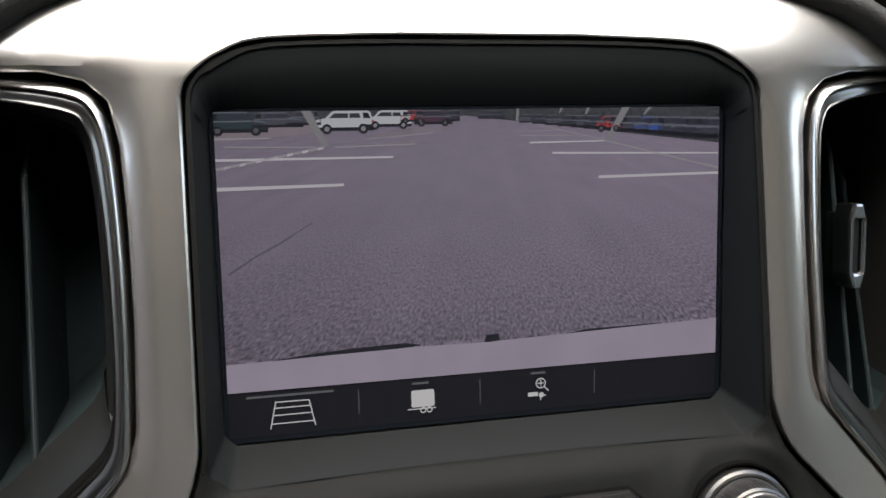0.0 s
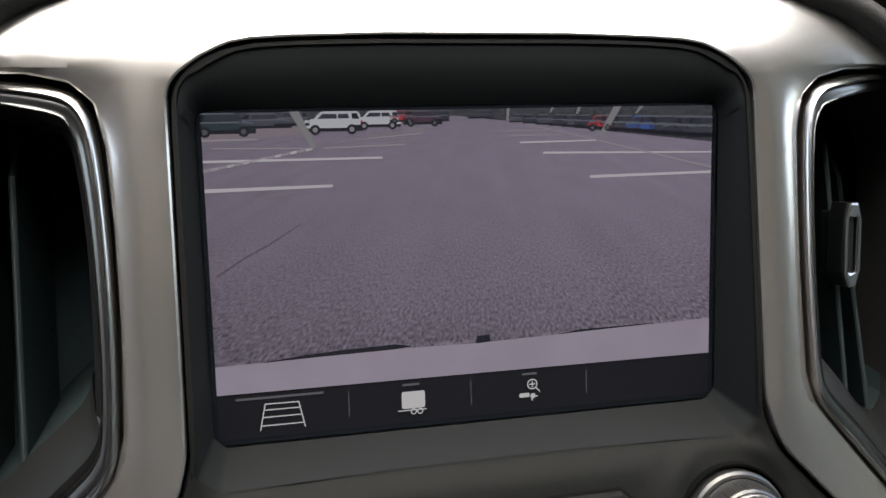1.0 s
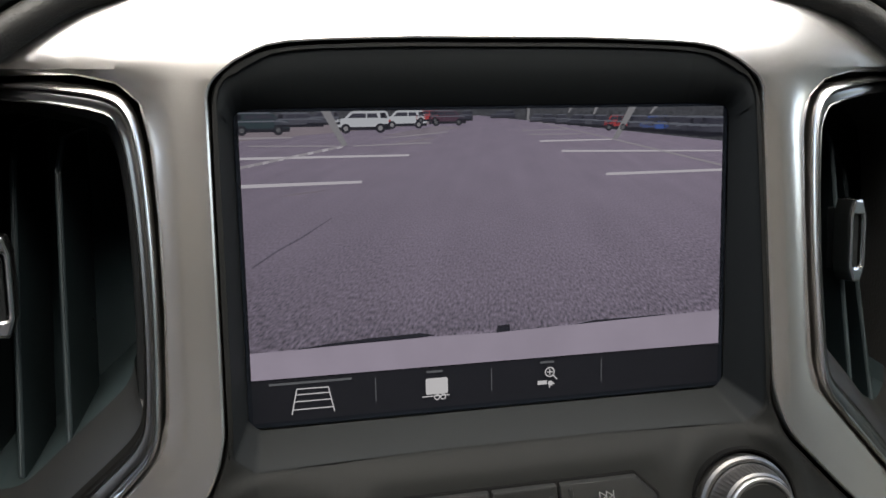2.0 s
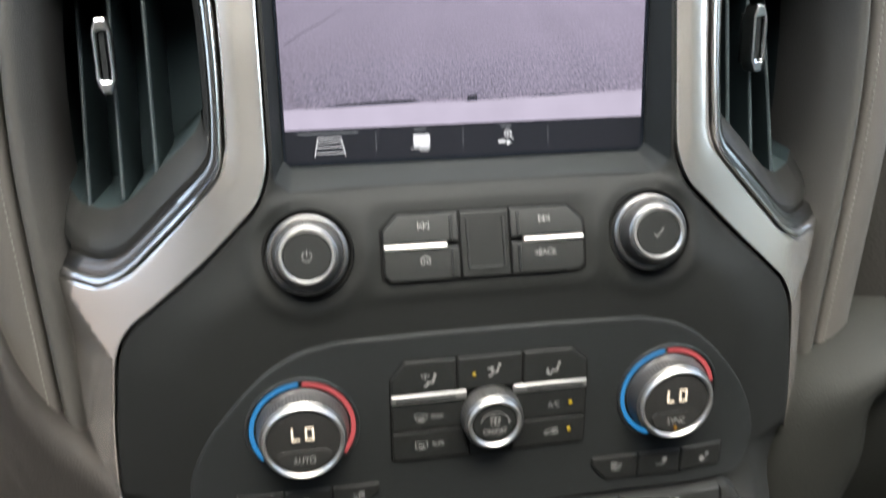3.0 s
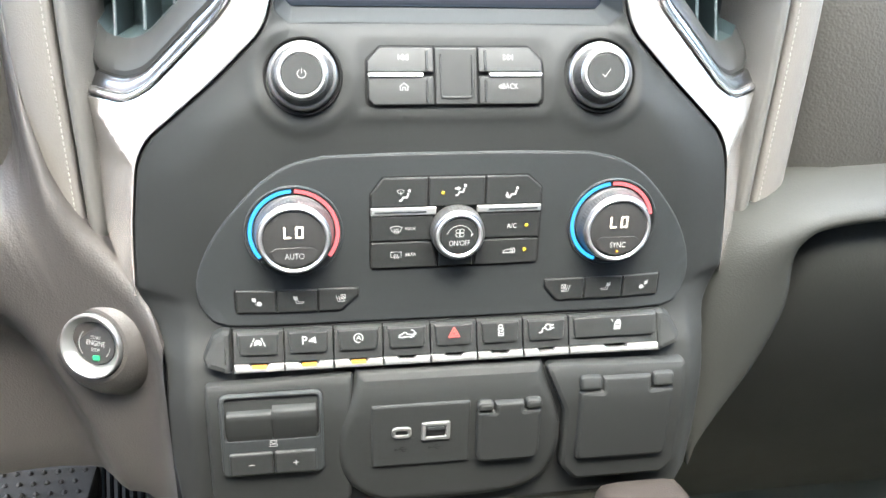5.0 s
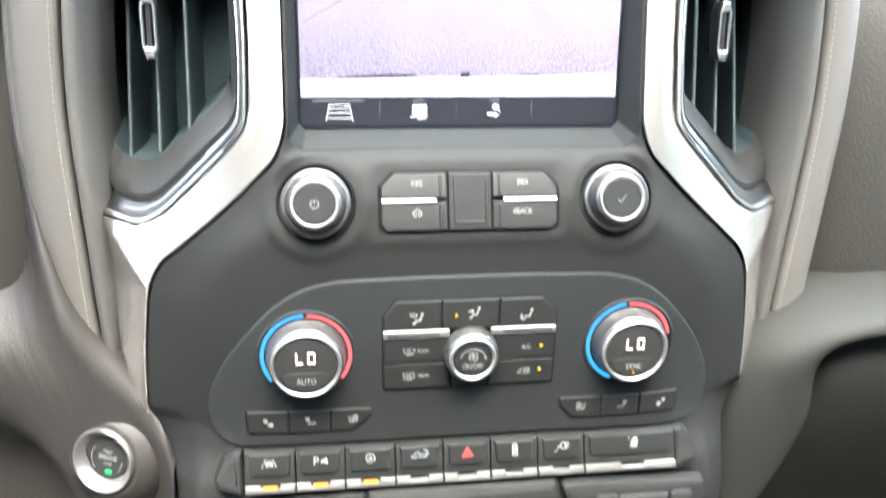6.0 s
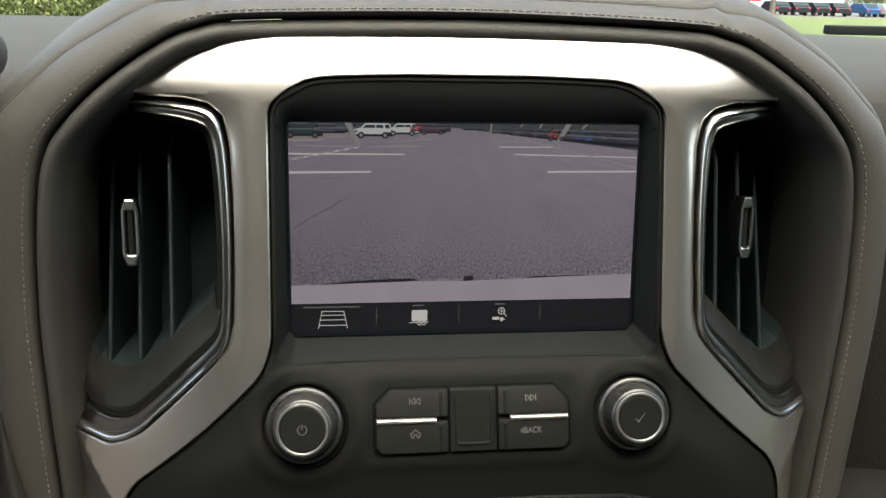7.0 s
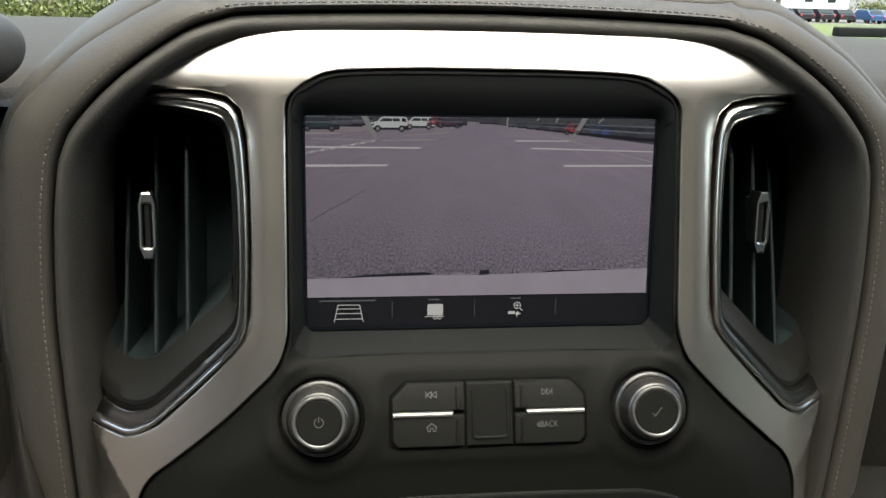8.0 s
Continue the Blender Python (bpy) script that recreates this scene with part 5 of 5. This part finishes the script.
for x0, x1, plus in ((-0.1290, -0.1045, 0), (-0.1038, -0.0798, 1)):
    key = part("key", plate(box2(x0, 0.4318, x1, 0.4466, 0.0018), top=0.0085, depth=0.006, r=0.0012), BUTTON, brake)
    part("icon", strokes([[(-1.5, 0), (1.5, 0)]] + ([[(0, -1.5), (0, 1.5)]] if plus else []), 0.6, frame_at((x0 + x1) / 2, 0.4390, 0.0085)), PRINT, key)
part("icon", strokes([[(-2.4, -1.2), (2.0, -1.2), (2.0, 0.2), (-2.0, 0.2), (-2.0, -1.2)], circle(0, 1.6, 1.1, 8), [(-1.8, 1.0), (-1.8, 2.8), (1.8, 2.8), (1.8, 1.0)]], 0.45, frame_at(-0.1040, 0.4508, 0.0067)), PRINT_DIM, brake)

# ---- usb sockets ----
usb = thing("usb_panel", (-0.019, 0.268, 0.4300), "grey panel with one round and one square usb socket", "usb socket")
part("plate", plate(box2(-0.0482, 0.4298, 0.0102, 0.4712, 0.0014), top=0.0075, depth=0.006, r=0.0012), FASCIA, usb)
part("collar", plate(box2(-0.0364, 0.4498, -0.0248, 0.4570, 0.0034, 6), top=0.0085, depth=0.003, r=0.0006, holes=[box2(-0.0343, 0.4519, -0.0269, 0.4549, 0.0014, 5)]), RIM, usb, "bright socket rim")
part("socket", plate(box2(-0.0345, 0.4517, -0.0267, 0.4551, 0.0014), top=0.0076, depth=0.002, r=0.0002), SEAM, usb)
part("collar", plate(box2(-0.0190, 0.4472, -0.0020, 0.4592, 0.0014), top=0.0085, depth=0.003, r=0.0006, holes=[box2(-0.0164, 0.4496, -0.0046, 0.4568, 0.0006)]), RIM, usb, "bright socket rim")
part("socket", plate(box2(-0.0166, 0.4494, -0.0044, 0.4570, 0.0006), top=0.0076, depth=0.002, r=0.0002), SEAM, usb)
part("tongue", plate(box2(-0.0155, 0.4540, -0.0055, 0.4562, 0.0003), top=0.0083, depth=0.002, r=0.0002), PANEL, usb)
for x in (-0.0306, -0.0105):
    part("icon", strokes([[(-3.6, 0), (3.2, 0)], [(-1.6, 0), (0.2, 1.6), (1.4, 1.6)], [(-0.4, 0), (1.0, -1.4), (2.2, -1.4)]], 0.45, frame_at(x, 0.4415, 0.0075), fills=[circle(-3.6, 0, 0.8, 8)[:-1]]), SEAM, usb)


def socket_lid(x0, z0, x1, z1, ear, label):
    lid = thing("outlet_cover", ((x0 + x1) / 2, face_y(x0, z0) - 0.006, z0), label, "outlet cover", "outlet covers")
    h = z1 - z0
    part("flap", plate(rounded([(x0, z0), (x1, z0), (x1, z1 - 0.16 * h), (x1 - ear, z1 - 0.16 * h), (x1 - ear, z1 - 0.0012), (x0 + ear, z1 - 0.0012), (x0 + ear, z1 - 0.16 * h), (x0, z1 - 0.16 * h)], [0.006, 0.006, 0.001, 0.0006, 0.001, 0.001, 0.0006, 0.001], 3), top=0.0102, depth=0.010, r=0.0026, grid=0.009), FASCIA, lid)
    for a, b in ((x0, x0 + ear - 0.0006), (x1 - ear + 0.0006, x1)):
        part("hinge", plate(box2(a, z1 - 0.142 * h, b, z1, 0.0030), top=0.0106, depth=0.011, r=0.0020), FASCIA, lid)
    part("gap", plate(box2(x0 - 0.0012, z0 - 0.0012, x1 + 0.0012, z1 + 0.0008, 0.003), top=0.0058, depth=0.004, r=0.0003), SEAM, lid)


socket_lid(0.0138, 0.4292, 0.0528, 0.4710, 0.0105, "small grey hinged power outlet cover")
socket_lid(0.0758, 0.4250, 0.1350, 0.4822, 0.0145, "large grey hinged power outlet cover")

# ---- engine start button ----
m = Matrix.Translation((-0.2070, 0.3160, 0.4918)) @ Matrix.Rotation(radians(90 - 14), 4, "X") @ Matrix.Rotation(radians(-21), 4, "Y") @ Matrix.Scale(0.80, 4)
start = thing("start_button", m.translation, "round engine start button with a bright metal ring", "button")
part("ring", lathe([(0.0248, -0.012), (0.0248, 0.001), (0.0243, 0.0030), (0.0236, 0.0042), (0.0226, 0.0040), (0.0180, -0.0010), (0.0168, -0.0036), (0.0166, -0.006)], m, 80), BEZEL, start, "bright metal ring")
part("cap", lathe([(0.0168, -0.006), (0.0164, -0.0040), (0.0155, -0.0034), (0, -0.0028)], m, 64), SMOKED, start, "black glossy cap")
f = m @ Matrix.Translation((0, 0, -0.0025))
for text, y, h in (("START", 0.0054, 0.0036), ("ENGINE", 0.0010, 0.0056), ("STOP", -0.0040, 0.0036)):
    part("text", lettering(text, h, f @ Matrix.Rotation(radians(-7), 4, "Z") @ Matrix.Translation((0.0010, y, 0)), squeeze=0.78), PRINT_DIM, start)
part("icon", strokes([circle(0, 0, 12.6, 16, 130, 215), circle(0, 0, 12.6, 8, -45, -10)], 0.6, f), PRINT_DIM, start)
part("lamp", plate(box2(-0.0024, -0.0120, 0.0030, -0.0086, 0.0008), top=0.0004, depth=0.001, r=0.0002, place=f), GREEN, start, "lit green lamp")
part("surround", lathe([(0.0470, -0.022), (0.0400, -0.010), (0.0340, -0.0030), (0.0285, 0.0004), (0.0256, 0.0008), (0.0250, -0.004)], m, 80), KNEE, start)

# ---- glove box ----
glove = thing("glove_box", (0.4, 0.32, 0.38), "grey soft plastic glove box with a padded rim", "glove box")
LIP_OUT = smooth_line([(0.1745, 0.380), (0.170, 0.392), (0.167, 0.408), (0.1665, 0.430), (0.170, 0.472), (0.1765, 0.515), (0.187, 0.543), (0.206, 0.561), (0.232, 0.572), (0.28, 0.579), (0.40, 0.584), (0.70, 0.586)], 6)
LIP_IN = smooth_line([(0.1760, 0.380), (0.181, 0.398), (0.190, 0.414), (0.201, 0.431), (0.2170, 0.462), (0.2285, 0.500), (0.2265, 0.534), (0.2320, 0.5475), (0.245, 0.5540), (0.29, 0.5585), (0.40, 0.5615), (0.70, 0.5635)], 6)
rows = []
for (ax, az), (bx, bz) in zip(LIP_OUT, LIP_IN):
    back = min(max((ax - 0.155) / 0.06, 0.30), 1.0)
    rows.append([(ax + (bx - ax) * t, 0.30 + d * (back if t < 0.6 else 1), az + (bz - az) * t) for t, d in ((-0.06, 0.080), (0.0, 0.046), (0.10, 0.029), (0.24, 0.015), (0.42, 0.006), (0.62, 0.001), (0.80, 0.001), (0.93, 0.005), (1.0, 0.013), (1.01, 0.024))])
part("rim", loft(rows), DOOR, glove, "padded grey rim", 60)
# the door's skin starts behind the rim and rolls under towards the footwell
rows = []
for i in range(30):
    u = (i / 29) ** 1.8
    top = float(np.interp(u, [0, 0.02, 0.06, 0.15, 0.4, 1.0], [0.530, 0.546, 0.5525, 0.5570, 0.5600, 0.5622]))
    row = []
    for j in range(26):
        z = top + (0.16 - top) * (j / 25) ** 1.2
        x0 = float(np.interp(z, [0.16, 0.36, 0.380, 0.398, 0.414, 0.431, 0.462, 0.500, 0.534], [0.150, 0.150, 0.174, 0.179, 0.188, 0.199, 0.2155, 0.2275, 0.2255]))
        y = 0.3085 + 0.012 * math.exp(-j / 1.2) + 0.20 * max(0.0, (0.545 - z) / 0.385) ** 1.5
        row.append((x0 + 0.0012 + (0.70 - x0) * u, y + 0.010 * math.exp(-u * 60), z))
    rows.append(row)
# Black sheet added to stand for the shade beside the glove box.
part("shade_sheet", slab(0.150, 0.325, 0.08, 0.177, 0.335, 0.392), SEAM, glove)
part("door", loft(rows), DOOR, glove, "grey glove box door", 60)

# ---- footwell ----
mat_thing = thing("floor_mat", (-0.43, 0.75, 0.02), "black ribbed rubber floor mat in the footwell", "floor mat")
bm = slab(-0.62, 0.45, 0.02, -0.345, 0.775, 0.05, 0.006)
part("sheet", bm, RUBBER, mat_thing)
bm = bmesh.new()
for i in range(16):
    for j in range(12):
        bmesh.ops.create_icosphere(bm, subdivisions=1, radius=0.004, matrix=Matrix.Translation((-0.36 - 0.016 * i - 0.008 * (j % 2), 0.765 - 0.02 * j, 0.050)))
tagged(part("studs", bm, RUBBER, mat_thing), kind="stuff")
pedal = thing("accelerator_pedal", (-0.305, 0.70, 0.02), "ribbed black accelerator pedal", "pedal")
m = Matrix.Translation((-0.301, 0.69, 0.075)) @ Matrix.Rotation(radians(62), 4, "X")
part("pad", plate(rounded([(-0.026, -0.08), (0.030, -0.08), (0.024, 0.055), (0.006, 0.072), (-0.016, 0.062)], 0.012), top=0.004, depth=0.012, r=0.003, place=m), KNURL, pedal)
for i in range(6):
    part("rib", plate(box2(-0.021 + 0.0085 * i, -0.074, -0.0165 + 0.0085 * i, 0.045, 0.002), top=0.0065, depth=0.004, r=0.0012, place=m), SEAM, pedal)
part("arm", slab(-0.305, 0.70, 0.10, -0.285, 0.72, 0.42, 0.003), RUBBER, pedal)
setting("footwell_carpet", loft([[(x, 0.50, 0.012), (x, 0.72, 0.02), (x, 0.80, 0.05), (x, 0.90, 0.16), (x, 0.95, 0.40)] for x in [-0.84 + 0.68 * i / 8 for i in range(9)]]), CARPET_L, "grey carpet rising to the firewall", "carpet")
console = thing("console_bin", (0.115, 0.24, 0.30), "taupe front end of the seat console", "console")
part("body", slab(0.088, 0.13, 0.20, 0.148, 0.262, 0.412, 0.016), mat("brown_console_plastic", (0.0062, 0.0052, 0.0046), 0.7, spec=0.03, grain=0.3, size=900, pebble=True), console, smooth=60)

# ---- outside, past the windscreen ----
GRASS = mat("lawn", (0.045, 0.06, 0.02), 0.9, grain=1.0, size=20, mottle=0.3, spread=0.8)
ROAD = mat("asphalt", (0.055, 0.055, 0.055), 0.9, grain=0.8, size=60, mottle=0.15, spread=0.5)
LEAF = mat("hedge_leaves", (0.055, 0.066, 0.022), 0.6, mottle=0.4, spread=3)
LEAF_D = mat("tree_leaves", (0.032, 0.044, 0.016), 0.6, mottle=0.4, spread=2)
BARK = mat("bark", (0.10, 0.085, 0.07), 0.9, grain=1.0, size=30, mottle=0.2, spread=5)
WHITE = mat("white_render", (0.55, 0.55, 0.54), 0.8, mottle=0.04, spread=1)
GZ = -2.45
setting("ground", loft([[(x, -300, -0.80), (x, 6, -0.80), (x, 14, -1.0), (x, 34, -2.2), (x, 44, GZ), (x, 600, GZ)] for x in (-400, -200, -60, 0, 60, 200, 400)]), ROAD, "grey asphalt parking lot ground", "ground")
setting("lawn", slab(-160, 44, GZ - 0.02, 160, 86, GZ + 0.05), GRASS, "strip of green lawn beyond the truck", "lawn")


def leaf_cloud(name, parent, rng, material, boxes, count, size):
    bm = bmesh.new()
    for _ in range(count):
        cx, cy, cz, rx, ry, rz = boxes[rng.randrange(len(boxes))]
        while True:
            p = Vector((rng.uniform(-1, 1), rng.uniform(-1, 1), rng.uniform(-1, 1)))
            if p.length < 1:
                break
        p = Vector((cx + p.x * rx, cy + p.y * ry, cz + p.z * rz))
        q = Euler((rng.uniform(0, 6.3), rng.uniform(0, 6.3), rng.uniform(0, 6.3))).to_matrix()
        k = size * rng.uniform(0.6, 1.3)
        bm.faces.new([bm.verts.new(p + q @ Vector(c) * k) for c in ((-0.5, 0, 0), (0, -0.28, 0.05), (0.6, 0, 0), (0, 0.28, 0.05))])
    return part(name, bm, material, parent)


rng = random.Random(3)
for x0, x1, y, h, rows_n, m in ((-32, -12, 58, 1.3, 1, LEAF), (-48, -8, 68, 4.6, 4, LEAF_D), (18, 46, 100, 2.2, 2, LEAF), (8, 104, 150, 6.0, 4, LEAF), (76, 100, 120, 1.8, 2, LEAF), (-10, 20, 104, 2.8, 2, LEAF_D)):
    hedge = thing("hedge", ((x0 + x1) / 2, y, GZ), "loose yellow-green hedge beyond the lot", "hedge", "hedges")
    blobs = [(x0 + (x1 - x0) * i / 16, y + rng.uniform(-0.4, 0.4), GZ + h * (0.5 + j) / rows_n * rng.uniform(0.85, 1.1), (x1 - x0) / 18, 0.7, 0.7 * h / rows_n) for i in range(17) for j in range(rows_n)]
    leaf_cloud("leaves", hedge, rng, m, blobs, 5000, 0.30 if rows_n < 3 else 0.5)
for x, y, r, h in ((30.0, 62, 0.42, 9), (32.7, 63, 0.2, 8), (25.8, 62, 0.26, 8), (-18.8, 60, 0.5, 9), (-29, 76, 0.4, 9), (6, 92, 0.4, 9), (62.0, 132, 0.4, 9), (90, 132, 0.5, 9)):
    tree = thing("tree", (x, y, GZ), "tree with a pale brown trunk and green crown", "tree", "trees")
    rows = []
    for k in range(9):
        t = k / 8
        rows.append([(x + 0.1 * math.sin(3 * t + x) + r * (1.25 - 0.75 * t) * math.cos(2 * math.pi * i / 10), y + r * (1.25 - 0.75 * t) * math.sin(2 * math.pi * i / 10), GZ + h * 0.75 * t) for i in range(10)])
    part("trunk", loft(rows, closed=True, caps=True), BARK, tree)
    for k in range(5):
        a = k * 1.3 + x
        rows = []
        for j in range(4):
            t = j / 3
            c = Vector((x + 1.8 * t * math.cos(a), y + 1.8 * t * math.sin(a), GZ + h * 0.55 + 2.0 * t))
            rows.append([tuple(c + Vector((math.cos(2 * math.pi * i / 6), math.sin(2 * math.pi * i / 6), 0)) * r * 0.4 * (1.1 - t)) for i in range(6)])
        part("limb", loft(rows, closed=True, caps=True), BARK, tree)
    leaf_cloud("crown", tree, rng, LEAF_D, [(x + rng.uniform(-2, 2), y + rng.uniform(-2, 2), GZ + h * 0.85 + rng.uniform(-1.4, 1.2), 1.4, 1.4, 0.9) for _ in range(9)], 2600, 0.35)
house = thing("building", (70.8, 124, GZ), "small white building beyond the parking lot", "building")
part("wall", slab(66.0, 124, GZ, 75.6, 132, GZ + 4.6), WHITE, house)
for x in (68.6, 72.2):
    part("window", slab(x, 123.93, GZ + 1.7, x + 1.3, 124.05, GZ + 2.8), VENT, house)
part("roof", slab(65.6, 123.6, GZ + 4.6, 76.0, 132.4, GZ + 5.0), WHITE, house)
PAINTS = [mat("dark_car_paint", (0.015, 0.015, 0.018), 0.25), mat("silver_car_paint", (0.22, 0.23, 0.24), 0.25), mat("blue_car_paint", (0.02, 0.045, 0.10), 0.25)]
TAIL = mat("tail_lamp_red", (0.35, 0.02, 0.02), 0.3)


def parked_car(x, y, paint):
    """A car standing end-on to the lot's edge."""
    car = thing("car", (x, y, GZ), "parked car beyond the lawn", "car", "parked cars")
    side = [(-2.1, 0.35), (2.1, 0.35), (2.15, 0.8), (1.2, 0.95), (0.7, 1.42), (-1.2, 1.45), (-1.8, 0.98), (-2.15, 0.85)]
    rows = [[(x + w, y + a, GZ + (b if abs(w) < 0.85 else 0.04 + 0.95 * b)) for a, b in side] for w in (-0.88, -0.78, 0.78, 0.88)]
    part("body", loft(rows, closed=True, caps=True), paint, car, smooth=20)
    part("window", loft([[(x + w, y + a, GZ + b) for a, b in ((-1.86, 1.02), (1.05, 1.0), (0.62, 1.38), (-1.27, 1.40))] for w in (-0.70, 0.70)], closed=True, caps=True), VENT, car)
    for wx in (-0.80, 0.66):
        part("tail_lamp", slab(x + wx, y - 2.18, GZ + 0.68, x + wx + 0.16, y - 2.05, GZ + 0.84, 0.01), TAIL, car)
        for wy in (-1.3, 1.3):
            part("wheel", lathe([(0.0, -0.1), (0.33, -0.1), (0.35, 0), (0.33, 0.1), (0, 0.1)], Matrix.Translation((x + wx + 0.07, y + wy, GZ + 0.33)) @ Matrix.Rotation(radians(90), 4, "Y"), 16), RUBBER, car)


for x, y, p in ((48.6, 93, 0), (50.9, 93, 0), (53.3, 93, 0), (55.6, 93, 0), (59.2, 93, 2), (61.6, 93, 1), (45.4, 98, 0)):
    parked_car(x, y, PAINTS[p])
post = thing("sign_post", (44.8, 90, GZ), "red and white sign on a post", "sign")
part("pole", slab(44.76, 89.96, GZ, 44.84, 90.04, GZ + 2.1), BARK, post)
part("plate", slab(44.2, 89.88, GZ + 0.7, 45.4, 89.96, GZ + 1.4), WHITE, post, "white lower panel")
part("plate", slab(44.2, 89.88, GZ + 1.4, 45.4, 89.96, GZ + 2.1), TAIL, post, "red upper panel")
wiper = thing("wiper", (0.74, 1.06, 0.79), "black wiper arm resting on the cowl", "wiper")
part("blade", slab(0.585, 1.03, 0.795, 0.80, 1.045, 0.8075, 0.003), BLACK, wiper)
part("arm", slab(0.64, 1.045, 0.795, 1.0, 1.065, 0.8045, 0.003), BLACK, wiper)
part("pivot", lathe([(0.008, -0.01), (0.008, 0.008), (0.005, 0.011), (0, 0.011)], Matrix.Translation((0.715, 1.04, 0.803)), 20), BLACK, wiper)
